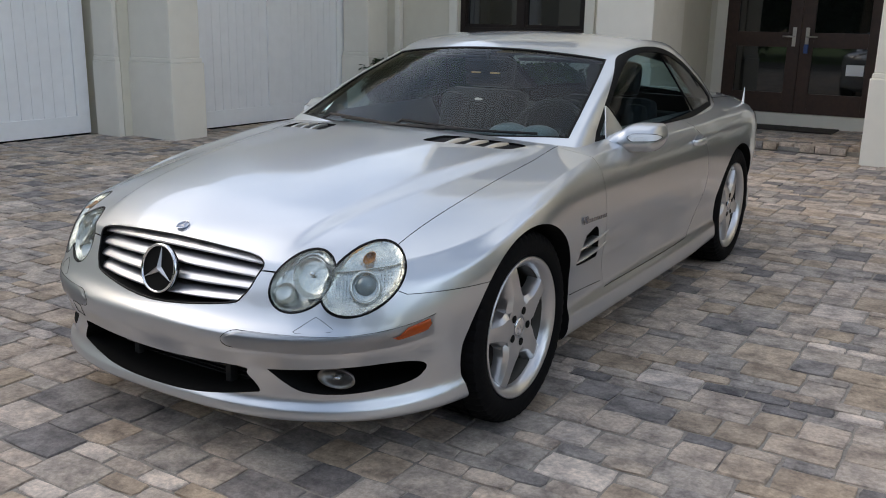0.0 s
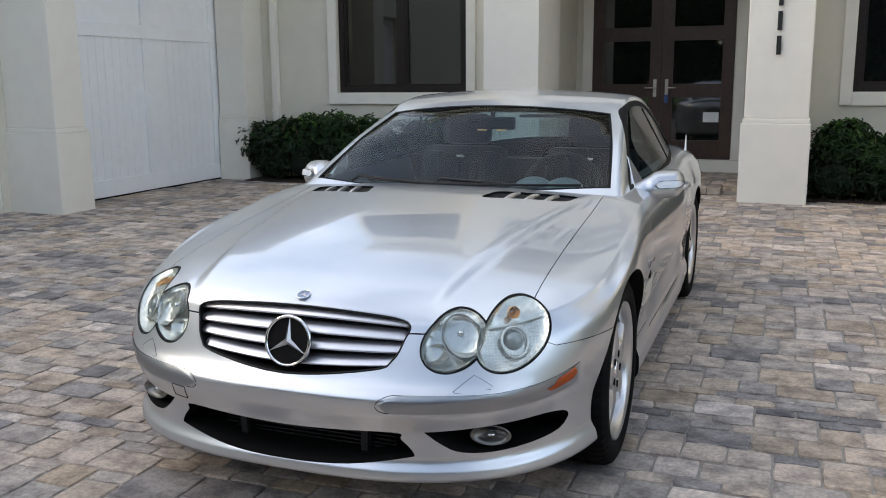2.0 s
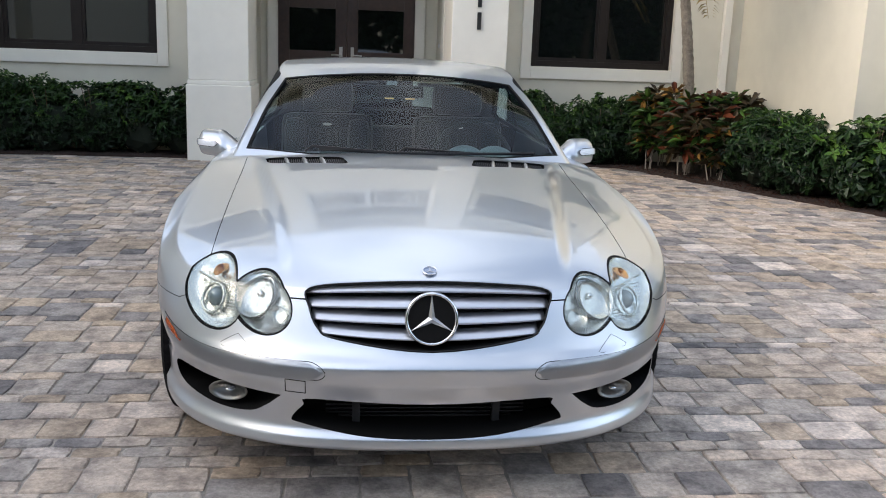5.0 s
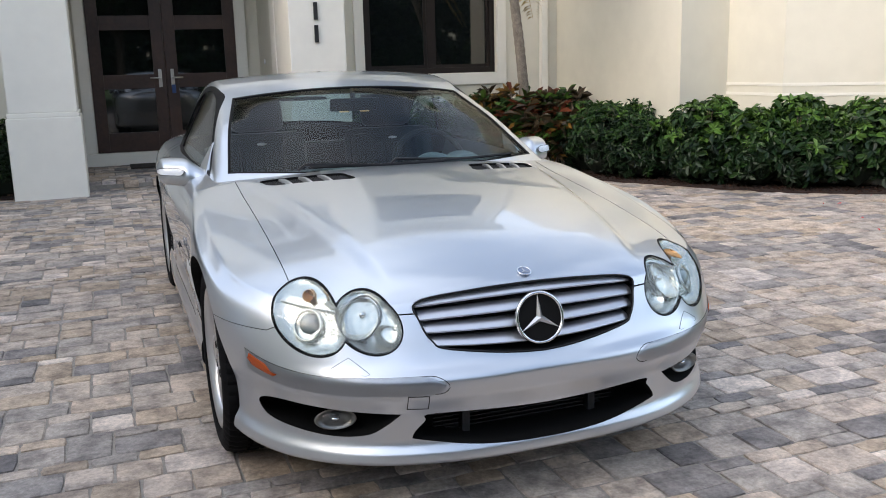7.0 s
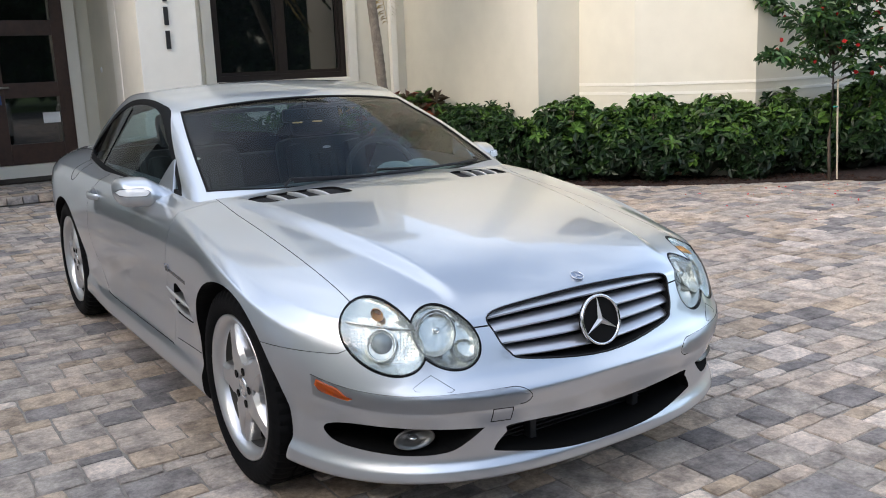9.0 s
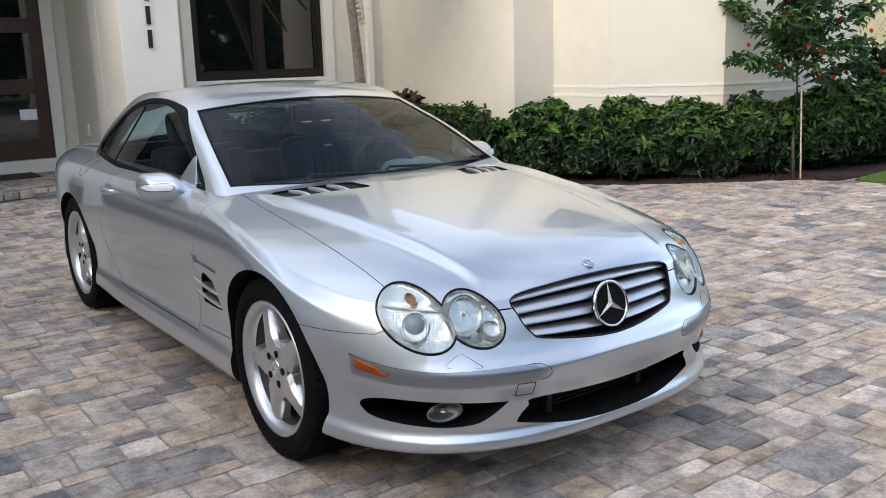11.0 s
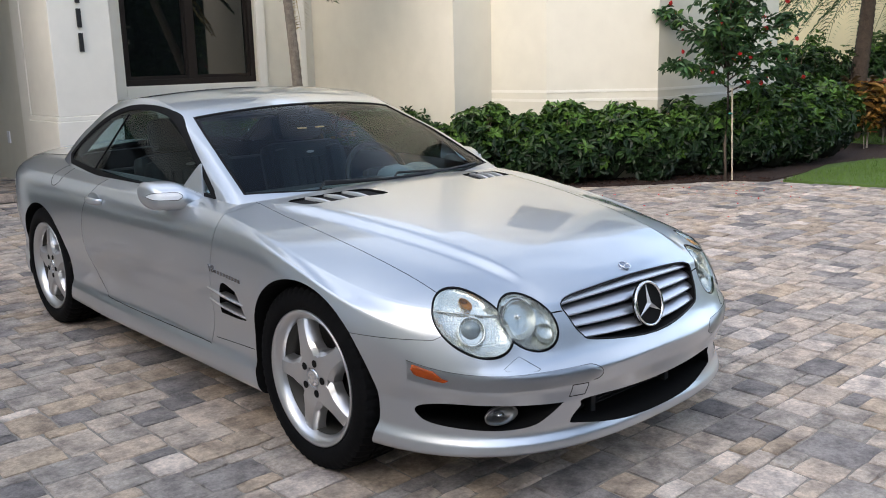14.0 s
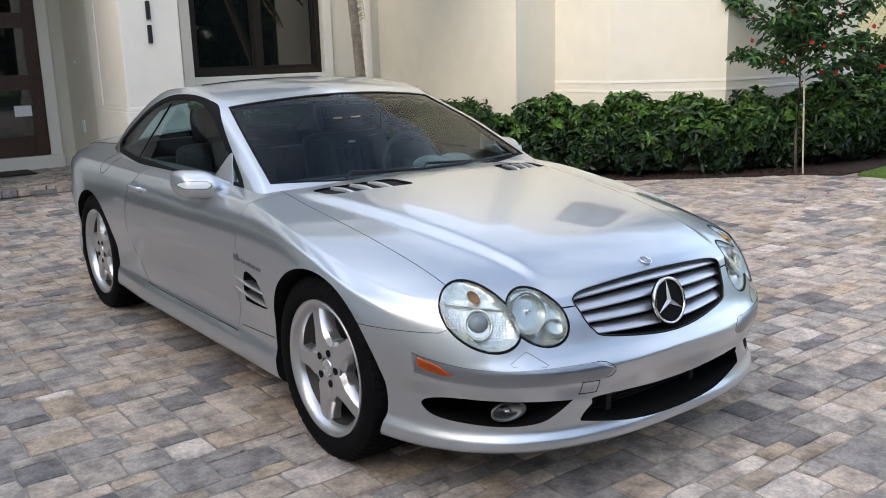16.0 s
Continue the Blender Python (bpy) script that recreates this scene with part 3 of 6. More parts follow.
# wheels
def wheel(x, y, turn=0.0):
    side = 1 if x > 0 else -1
    bm = lathe(bmesh.new(), [(0.200, -0.20), (0.232, -0.20), (0.238, -0.19), (0.224, -0.175), (0.214, -0.10), (0.214, -0.03), (0.226, -0.012), (0.240, -0.004), (0.240, 0.004), (0.234, 0.006), (0.222, -0.004), (0.206, -0.02), (0.205, -0.10), (0.200, -0.19)], 72, "x", close=True)
    hub = part("wheel", bm, alloy, car, smooth=True)
    bm = lathe(bmesh.new(), [(0.236, -0.215), (0.285, -0.228), (0.316, -0.218), (0.326, -0.195), (0.328, -0.165), (0.321, -0.164), (0.321, -0.155), (0.328, -0.154), (0.328, -0.118), (0.320, -0.117), (0.320, -0.106), (0.328, -0.105), (0.328, -0.072), (0.321, -0.071), (0.321, -0.062), (0.328, -0.061), (0.326, -0.025), (0.317, -0.002), (0.300, 0.008), (0.286, 0.012), (0.262, 0.012), (0.246, 0.004), (0.237, -0.006)], 168, "x", close=True)
    for v in bm.verts:
        r, h = math.hypot(v.co.y, v.co.z), v.co.x
        k = round(math.atan2(v.co.z, v.co.y) / math.tau * 168) % 168
        if r > 0.299 and (k % 3 == 0 if h > -0.06 or h < -0.17 else (k + 1) % 4 == 0 and r > 0.3205):
            v.co.y, v.co.z = v.co.y * (1 - 0.006 / r), v.co.z * (1 - 0.006 / r)
    part("tyre", bm, rubber, hub, smooth=True).data.set_sharp_from_angle(angle=radians(28))
    bm = bmesh.new()
    for k in range(5):
        a = k * math.tau / 5 + math.pi / 2
        prof = [(0.05, 0.058, -0.012), (0.090, 0.062, -0.008), (0.106, 0.051, -0.008), (0.125, 0.0425, -0.009), (0.150, 0.038, -0.011), (0.180, 0.036, -0.014), (0.203, 0.038, -0.018), (0.214, 0.043, -0.024)]
        grid = []
        for r, w, h in prof:
            row = []
            for q, dz in ((-1.0, -0.050), (-0.90, -0.016), (-0.62, -0.001), (0.0, 0.0015), (0.62, -0.001), (0.90, -0.016), (1.0, -0.050)):
                px, pz = r * math.cos(a) - q * w * math.sin(a), r * math.sin(a) + q * w * math.cos(a)
                row.append(bm.verts.new((h + dz, px, pz)))
            grid.append(row)
        for r0, r1 in zip(grid, grid[1:]):
            for i in range(6):
                bm.faces.new((r0[i], r1[i], r1[i + 1], r0[i + 1]))
    lathe(bm, [(0.0, -0.018), (0.036, -0.018), (0.038, -0.012), (0.062, -0.010), (0.086, -0.013), (0.090, -0.06), (0.0, -0.06)], 40, "x")
    part("spokes", bm, alloy, hub, smooth=True).data.set_sharp_from_angle(angle=radians(32))
    # solid black plugs stand in for the shade inside the bolt holes
    for k in range(5):
        a = k * math.tau / 5 + math.pi / 2 + math.pi / 5
        bm = lathe(bmesh.new(), [(0.0, -0.022), (0.011, -0.022), (0.0135, -0.0085), (0.0, -0.0085)], 12, "x", (0.0, 0.056 * math.cos(a), 0.056 * math.sin(a)))
        part("bolt_well_shade", bm, gap_dark, hub, "dark plug for the shade in a bolt well")
    bm = lathe(bmesh.new(), [(0.0, -0.008), (0.026, -0.008), (0.031, -0.010), (0.033, -0.016), (0.0, -0.016)], 32, "x")
    part("hub_cap", bm, chrome, hub, "chrome hub cap with raised emblem", True)
    # sleeve over the silver barrel, and the disc, coloured dark for shade between spokes
    bm = lathe(bmesh.new(), [(0.2045, -0.185), (0.2045, -0.032), (0.2025, -0.032), (0.2025, -0.185)], 64, "x", close=True)
    part("barrel", bm, barrel_grey, hub, "dark liner for the shade inside the barrel", True)
    bm = lathe(bmesh.new(), [(0.06, -0.11), (0.175, -0.11), (0.175, -0.14), (0.06, -0.14)], 64, "x", close=True)
    part("brake_disc", bm, barrel_grey, hub)
    bm = lathe(bmesh.new(), [(0.0, -0.15), (0.21, -0.15), (0.21, -0.16), (0.0, -0.16)], 40, "x")
    part("brake_shield", bm, gap_dark, hub)
    hub.matrix_basis = pose(x, y, WHEEL_Z) @ pose(0, 0, 0, 0, 0, 0 if side > 0 else 180) @ pose(0, 0, 0, turn)
    return hub


wheel(0.845, 0.0, 12)
wheel(-0.845, 0.0, 20)
wheel(0.828, 2.56, 40)
wheel(-0.828, 2.56, 5)


# ---- car details ----
def on_front(x, z):
    p, n, _, _ = skin[0].ray_cast(Vector((x, -2.0, z)), Vector((0, 1, 0)))
    return p, n


def on_side(y, z, side):
    p, n, _, _ = skin[0].ray_cast(Vector((side * 2.0, y, z)), Vector((-side, 0, 0)))
    return p, n


def on_top(x, y):
    p, n, _, _ = skin[0].ray_cast(Vector((x, y, 2.0)), Vector((0, 0, -1)))
    return p, n


def on_ring(k, phi, side):
    x, y, z = ring(k, np.array([float(phi)]))
    p, n, _, _ = skin[0].find_nearest(Vector((side * x[0], y[0], z[0])))
    return p, n


def ring_phi(x, k):
    """Where level k of the nose reaches the half width x."""
    return math.asin(min(1.0, (x / float(LV[1](k))) ** (expo(k) / 2))) * 2 / math.pi


def seam(points, radius=0.0010, parent=None, mat=None):
    return part("seam", tube(bmesh.new(), points, radius, 6), mat or gap_dark, parent or bumper)


bumper, hood, door_left, door_right = panels[0], panels[1], panels[2], panels[3]

# grille: black backing, four silver blades that follow the nose
grille = part("grille", boxes(((-0.345, -0.63, 0.475), (0.345, -0.61, 0.62))), plastic_black, car, "black grille with four silver slats")
GRILLE_EDGE = [(abs(x), z) for x, z in GRILLE if x > 0.15]


def grille_half(z):
    """Half the width of the opening at a height."""
    rows = sorted((abs(q - z), x) for x, q in GRILLE_EDGE)
    return max(x for _, x in rows[:3])


for zc, bend in ((0.634, 0.014), (0.592, 0.008), (0.550, -0.002), (0.507, -0.012)):
    reach = grille_half(zc - bend) - 0.006
    bm, rows = bmesh.new(), []
    for i in range(41):
        x = reach * (i / 20 - 1)
        z = zc - bend * (x / 0.36) ** 2
        p, n = on_front(x, z)
        y = p.y + 0.010
        sec = [(y + 0.056, z + 0.014), (y + 0.036, z + 0.0125), (y + 0.016, z + 0.006), (y + 0.003, z - 0.005), (y + 0.001, z - 0.008), (y + 0.003, z - 0.0115), (y + 0.010, z - 0.0125), (y + 0.056, z + 0.001)]
        rows.append([bm.verts.new((x, a, b)) for a, b in sec])
    for r0, r1 in zip(rows, rows[1:]):
        for k in range(8):
            bm.faces.new((r0[k], r0[(k + 1) % 8], r1[(k + 1) % 8], r1[k]))
    bm.faces.new(rows[0][::-1])
    bm.faces.new(rows[-1])
    bmesh.ops.recalc_face_normals(bm, faces=bm.faces)
    part("slat", bm, slat_silver, grille, smooth=True)
bm = bmesh.new()
edge = []
for x, z in grow(GRILLE, -0.003):
    p, n = on_front(x, z)
    edge.append(p + Vector((0, 0.001, 0)))
tube(bm, edge + edge[:1], 0.0025, 8, False)
part("grille_frame", bm, plastic_black, grille, "thin black grille frame", True)


def emblem(name, place, radius, tilt, parent, backing, label):
    """A ring round a three-armed star on a round plate."""
    plate = part(name, lathe(bmesh.new(), [(0.0, 0.0), (radius * 0.97, 0.0), (radius, 0.012), (0.0, 0.012)], 48, "y"), backing, parent, label)
    bm = bmesh.new()
    lathe(bm, [(radius + 0.075 * radius * math.cos(a), 0.09 * radius * math.sin(a) - 0.002) for a in [k * math.tau / 10 for k in range(10)]], 56, "y", close=True)
    part("ring", bm, chrome, plate, smooth=True)
    bm = bmesh.new()
    tip = bm.verts.new((0, -0.16 * radius, 0))
    pts = []
    for k in range(6):
        a = math.pi / 2 + k * math.pi / 3
        r = radius * (0.97 if k % 2 == 0 else 0.15)
        pts.append(bm.verts.new((r * math.cos(a), -0.002, r * math.sin(a))))
    for k in range(6):
        bm.faces.new((tip, pts[k], pts[(k + 1) % 6]))
    bmesh.ops.recalc_face_normals(bm, faces=bm.faces)
    part("star", bm, alloy, plate)
    plate.matrix_basis = Matrix.Translation(place) @ pose(0, 0, 0, tilt)
    return plate


p, n = on_front(0, 0.560)
emblem("emblem", p + Vector((0, -0.004, 0.0)), 0.072, -14, grille, gap_dark, "chrome star in a ring on a black plate")
p, n = on_top(0, -0.675)
emblem("hood_badge", p + n * 0.003, 0.020, -68, hood, material("badge_blue_grey", (0.25, 0.30, 0.40), 0.3, 0.5), "small round blue-grey badge")

rib_grey = material("dark_grey_rib", (0.024, 0.024, 0.026), 0.5)
# lower intake: radiator ribs behind the opening
radiator = part("radiator", boxes(((-0.40, -0.665, 0.20), (0.40, -0.64, 0.34))), gap_dark, car, "dark ribbed radiator behind the lower intake")
for i in range(9):
    z = 0.225 + 0.0125 * i
    part("rib", boxes(((-0.30, -0.682, z), (0.30, -0.665, z + 0.004))), rib_grey, radiator)
for x in (-0.21, 0.21):
    part("strut", boxes(((x - 0.012, -0.715, 0.215), (x + 0.012, -0.684, 0.325)), bevel=0.004), rib_grey, radiator)

# bumper: rub strips, side markers, fog lamps, tow cover, washer covers
for side in (1, -1):
    lo, hi = 6.15, 7.42
    a0, a1 = ring_phi(0.335, 7), 0.70
    climb = lambda ph: 0.9 * max(0.0, ph - 0.42)
    path = [on_ring(hi + climb(a1 + (a0 - a1) * i / 24), a1 + (a0 - a1) * i / 24, side)[0] for i in range(25)]
    path += [on_ring((lo + hi) / 2 + (hi - lo) / 2 * math.cos(i * math.pi / 8), a0 - 0.022 * math.sin(i * math.pi / 8), side)[0] for i in range(1, 8)]
    path += [on_ring(lo + climb(a0 + (a1 - a0) * i / 24), a0 + (a1 - a0) * i / 24, side)[0] for i in range(25)]
    seam(path, 0.0012)
    bm, rows = bmesh.new(), []
    for i in range(41):
        s = i / 40
        ph = a0 - 0.016 + (a1 - a0 + 0.016) * s
        tall = (hi - lo) / 2 * math.sqrt(max(0.003, 1 - max(0.0, 1 - s / 0.07) ** 2))
        row = []
        for j in range(11):
            v = j / 5 - 1
            q, n = on_ring((lo + hi) / 2 + climb(ph) + v * tall, ph, side)
            row.append(bm.verts.new(q + n * (0.0014 + 0.0010 * (1 - v))))
        rows.append(row)
    for r0, r1 in zip(rows, rows[1:]):
        for j in range(10):
            bm.faces.new((r0[j], r0[j + 1], r1[j + 1], r1[j]))
    bmesh.ops.solidify(bm, geom=bm.faces[:], thickness=0.004)
    bmesh.ops.recalc_face_normals(bm, faces=bm.faces)
    part("rub_strip", bm, paint, bumper, "silver rub strip", True).data.set_sharp_from_angle(angle=radians(30))
    bm, rows = bmesh.new(), []
    f0, f1 = 0.595, 0.69
    for i in range(13):
        s = i / 12
        ph = f0 + (f1 - f0) * s
        half_h = 0.36 * min(1.0, math.sqrt(max(0.0, 1 - max(0, (s - 0.85) / 0.15) ** 2)), 0.15 + s * 6)
        row = []
        for j in range(6):
            v = j / 5 * 2 - 1
            q, n = on_ring(7.05 + 0.20 * s + v * half_h, ph + 0.012 * v * (1 - s), side)
            row.append(bm.verts.new(q + n * (0.0056 - 0.003 * v * v)))
        rows.append(row)
    for r0, r1 in zip(rows, rows[1:]):
        for j in range(5):
            bm.faces.new((r0[j], r0[j + 1], r1[j + 1], r1[j]))
    bmesh.ops.solidify(bm, geom=bm.faces[:], thickness=0.004)
    bmesh.ops.recalc_face_normals(bm, faces=bm.faces)
    part("side_marker", bm, amber, bumper, "amber side marker lens", True)
    # fog lamp
    p, n = on_front(side * 0.585, 0.302)
    c = Vector((side * 0.587, p.y + 0.030, 0.302))
    fog = part("fog_lamp", lathe(bmesh.new(), [(0.0, 0.035), (0.03, 0.030), (0.048, 0.010), (0.056, -0.006), (0.052, -0.008), (0.040, 0.008), (0.022, 0.022), (0.0, 0.026)], 40, "y"), disc_steel, car, "oval fog lamp with clear lens", True)
    fog.matrix_basis = Matrix.Translation(c) @ pose(0, 0, 0, 0, 0, side * 14) @ Matrix.Diagonal((1.08, 1.0, 0.56, 1))
    part("lens", lathe(bmesh.new(), [(0.0, -0.022), (0.025, -0.020), (0.045, -0.012), (0.053, -0.004)], 40, "y"), lens_glass, fog, "clear lens", True)
    part("bulb", lathe(bmesh.new(), [(0.0, -0.006), (0.010, -0.004), (0.013, 0.004), (0.013, 0.022), (0.0, 0.022)], 16, "y"), chrome, fog, "bright bulb cap", True)
    # washer cover outline under the lamps
    loop = [(0.505, 0.452), (0.535, 0.478), (0.552, 0.492), (0.572, 0.482), (0.604, 0.462), (0.600, 0.455), (0.515, 0.448), (0.505, 0.452)]
    seam([on_front(side * x, z)[0] for x, z in loop], 0.0007)
tow = [(-0.355, 0.345), (-0.412, 0.347), (-0.412, 0.388), (-0.355, 0.386), (-0.355, 0.345)]
seam([on_front(x + (u - x) * s, z + (v - z) * s)[0] for (x, z), (u, v) in zip(tow, tow[1:]) for s in (0, 0.33, 0.66, 1.0)], 0.0014)

# headlamps
reflector = material("lamp_reflector", (0.66, 0.67, 0.64), 0.27, 0.88)
facets = node(reflector, "TexVoronoi", Scale=70.0)
link(reflector, coords(reflector), facets.inputs["Vector"])
facet_bump = node(reflector, "Bump", Strength=0.35, Distance=0.004)
link(reflector, facets.outputs["Distance"], facet_bump.inputs["Height"])
link(reflector, facet_bump.outputs[0], reflector.node_tree.nodes["Principled BSDF"].inputs["Normal"])
projector = material("projector_glass", (0.20, 0.24, 0.25), 0.05, 0.2, Coat_Weight=1.0)
amber_bulb = material("amber_bulb", (0.62, 0.30, 0.10), 0.25, 0.5)


def largest(me):
    """Keeps the largest connected piece of a mesh."""
    bm = bmesh.new()
    bm.from_mesh(me)
    left, groups = set(bm.verts), []
    while left:
        todo, seen = [left.pop()], []
        while todo:
            v = todo.pop()
            seen.append(v)
            for e in v.link_edges:
                o = e.other_vert(v)
                if o in left:
                    left.discard(o)
                    todo.append(o)
        groups.append(seen)
    groups.sort(key=len)
    bmesh.ops.delete(bm, geom=[v for g in groups[:-1] for v in g], context="VERTS")
    bm.to_mesh(me)
    bm.free()
    return me


def headlamp(side):
    way = lamp_way if side > 0 else lamp_way_right
    outer = lamp_form(way, 0.0030, 0.30, 1.2)
    inner = lamp_form(way, -0.0002, 0.28, 1.22)
    ring_me = boolean(boolean(CAR_SKIN, outer, "INTERSECT"), inner, "DIFFERENCE")
    d = Vector(way(0, 0, 1)) - Vector(way(0, 0, 0))
    rim = panel("headlamp", ring_me, skin, car, [rubber_seal], "clear twin-oval headlamp with dark rim")
    plug = boolean(CAR_SKIN, lamp_form(way, -0.0005, 0.30, 1.2), "INTERSECT")
    back = plug.copy()
    back.transform(Matrix.Translation(-d * 0.005))
    back2 = boolean(back, prism(oval(LAMP_BIG, 0.3), way, 0.10, 0.31), "UNION")
    glass = panel("lens", largest(boolean(plug, back2, "DIFFERENCE")), skin, rim, [lens_glass], "clear polycarbonate lens", 0.02)
    glass.visible_shadow = False

    def depth_at(u, v):
        p, n, _, _ = skin[0].ray_cast(Vector(way(u, v, 1.6)), -d)
        return (p - Vector(way(u, v, 0))).dot(d) if p is not None else 0.5

    def dish(name, cu, cv, ru, rv, turn, offset, depth, mat, label=""):
        """A hollow that follows the lens at a depth below it."""
        bm, rows = bmesh.new(), []
        for i in range(13):
            r = max(i / 12, 0.01)
            row = []
            for k in range(40):
                a = k * math.tau / 40
                pu, pv = ru * r * math.cos(a), rv * r * math.sin(a)
                u, v = cu + pu * math.cos(turn) - pv * math.sin(turn), cv + pu * math.sin(turn) + pv * math.cos(turn)
                row.append(bm.verts.new(way(u, v, depth_at(u, v) - 0.006 - (offset - 0.006) * (1 - r**8) - depth * (1 - r * r) ** 0.6)))
            rows.append(row)
        for r0, r1 in zip(rows, rows[1:]):
            for k in range(40):
                bm.faces.new((r0[k], r0[(k + 1) % 40], r1[(k + 1) % 40], r1[k]))
        bm.faces.new(rows[0])
        bmesh.ops.recalc_face_normals(bm, faces=bm.faces)
        return part(name, bm, mat, rim, label, True)

    def hoop(name, cu, cv, r, thick, offset, mat, label=""):
        pts = []
        for k in range(41):
            a = k * math.tau / 40
            u, v = cu + r * math.cos(a), cv + r * math.sin(a)
            pts.append(way(u, v, depth_at(u, v) - offset))
        return part(name, tube(bmesh.new(), pts, thick, 8, False), mat, rim, label, True)

    bu, bv, ba, bb, bt = LAMP_BIG
    su, sv, sa, sb, stt = LAMP_SMALL
    dish("reflector", bu, bv, ba - 0.003, bb - 0.003, bt, 0.030, 0.012, reflector, "silver reflector")
    dish("reflector", su, sv, sa - 0.003, sb - 0.003, stt, 0.028, 0.010, reflector, "silver reflector")
    hx, hv = su + 0.026, sv + 0.010
    dish("high_beam_bowl", hx, hv, 0.052, 0.052, 0.0, 0.026, 0.040, reflector, "round chromed bowl")
    hoop("bowl_rim", hx, hv, 0.054, 0.0022, 0.024, disc_steel, "dark bowl rim")
    dish("lower_bowl", su - 0.052, sv - 0.034, 0.034, 0.026, 0.5, 0.024, 0.016, reflector, "small chromed bowl")
    hoop("projector_ring", bu + 0.004, bv - 0.020, 0.040, 0.005, 0.026, reflector, "silver projector ring")

    def nub(name, u, v, offset, profile, mat, label):
        p, n, _, _ = skin[0].ray_cast(Vector(way(u, v, 1.6)), -d)
        aim = (n * 0.5 + d * 0.5).normalized()
        ob = part(name, lathe(bmesh.new(), profile, 36, "z"), mat, rim, label, True)
        ob.matrix_basis = Matrix.Translation(p - d * offset) @ aim.to_track_quat("Z", "Y").to_matrix().to_4x4()
        return ob

    nub("bulb", hx, hv + 0.004, 0.040, [(0.0, 0.018), (0.007, 0.016), (0.010, 0.006), (0.011, -0.02), (0.0, -0.02)], chrome, "bright bulb cap")
    nub("projector", bu + 0.004, bv - 0.020, 0.040, [(0.0, 0.022), (0.012, 0.020), (0.023, 0.013), (0.031, 0.0), (0.031, -0.015)], projector, "grey projector glass")
    dish("turn_signal", bu + 0.014, bv + 0.057, 0.019, 0.011, 0.35, 0.027, 0.014, amber_bulb, "amber turn signal reflector")
    pts = []
    for i in range(17):
        u = bu + 0.012 + 0.090 * (i / 8 - 1)
        v = bv + 0.026 + 0.012 * (u - bu) / 0.1
        pts.append(way(u, v, depth_at(u, v) - 0.026))
    part("divider", tube(bmesh.new(), pts, 0.0035, 6), reflector, rim, "", True)
    bm = bmesh.new()
    for i in range(-9, 10):
        for j in range(-8, 3):
            u, v = bu + 0.0098 * i, bv + 0.0085 * j
            rr = math.hypot(((u - bu) * math.cos(bt) + (v - bv) * math.sin(bt)) / (ba - 0.014), ((v - bv) * math.cos(bt) - (u - bu) * math.sin(bt)) / (bb - 0.014))
            if rr < 1 and math.hypot(u - bu - 0.004, v - bv + 0.020) > 0.048:
                bmesh.ops.create_icosphere(bm, subdivisions=1, radius=0.0022, matrix=Matrix.Translation(way(u, v, depth_at(u, v) - 0.033 - 0.012 * (1 - rr * rr) ** 0.6 + 0.004)))
    st = part("stipple", bm, badge_grey, rim, "dotted reflector skirt")
    st["kind"] = "stuff"
    return rim

headlamp(1)
headlamp(-1)

# hood vents: dark mesh floor and three silver fins each
for side in (1, -1):
    vent = part("hood_vent", boxes(((0.265, 0.30, 0.8225), (0.56, 0.49, 0.8245))) if side > 0 else boxes(((-0.56, 0.30, 0.8225), (-0.265, 0.49, 0.8245))), plastic_black, hood, "black mesh hood vent with silver fins")
    for k in range(3):
        x = side * (0.332 + 0.0726 * k)
        y = 0.275 + 0.34 * (abs(x) - 0.236)
        bm, rows = bmesh.new(), []
        for i in range(11):
            s = i / 10
            px, py = x + side * 0.022 * s, y - 0.004 + 0.150 * s
            z = on_top(px, py)[0].z + 0.005 * math.sin(math.pi * min(1, s * 1.1)) - 0.001
            rows.append([bm.verts.new((px + dx, py, z + dz)) for dx, dz in ((-0.0065, -0.03), (-0.006, -0.004), (-0.003, 0.0), (0.003, 0.0), (0.006, -0.004), (0.0065, -0.03))])
        for r0, r1 in zip(rows, rows[1:]):
            for j in range(5):
                bm.faces.new((r0[j], r0[j + 1], r1[j + 1], r1[j]))
        bm.faces.new(rows[0][::-1])
        bm.faces.new(rows[-1])
        bmesh.ops.recalc_face_normals(bm, faces=bm.faces)
        part("fin", bm, alloy, vent, "silver fin", True)
    bm = bmesh.new()
    for k in range(36):
        x = 0.264 + 0.0083 * k
        y = 0.282 + 0.34 * (x - 0.236)
        tube(bm, [(side * x, y, on_top(side * x, y)[0].z - 0.010), (side * (x + 0.012), y + 0.128, on_top(side * x, y + 0.128)[0].z - 0.010)], 0.0016, 4)
    for k in range(12):
        y = 0.282 + 0.0115 * k
        tube(bm, [(side * 0.260, y, on_top(side * 0.26, y)[0].z - 0.010), (side * 0.563, y + 0.105, on_top(side * 0.56, y + 0.105)[0].z - 0.010)], 0.0016, 4)
    m = part("mesh", bm, plastic_black, vent, "fine black mesh")
    m["kind"] = "stuff"

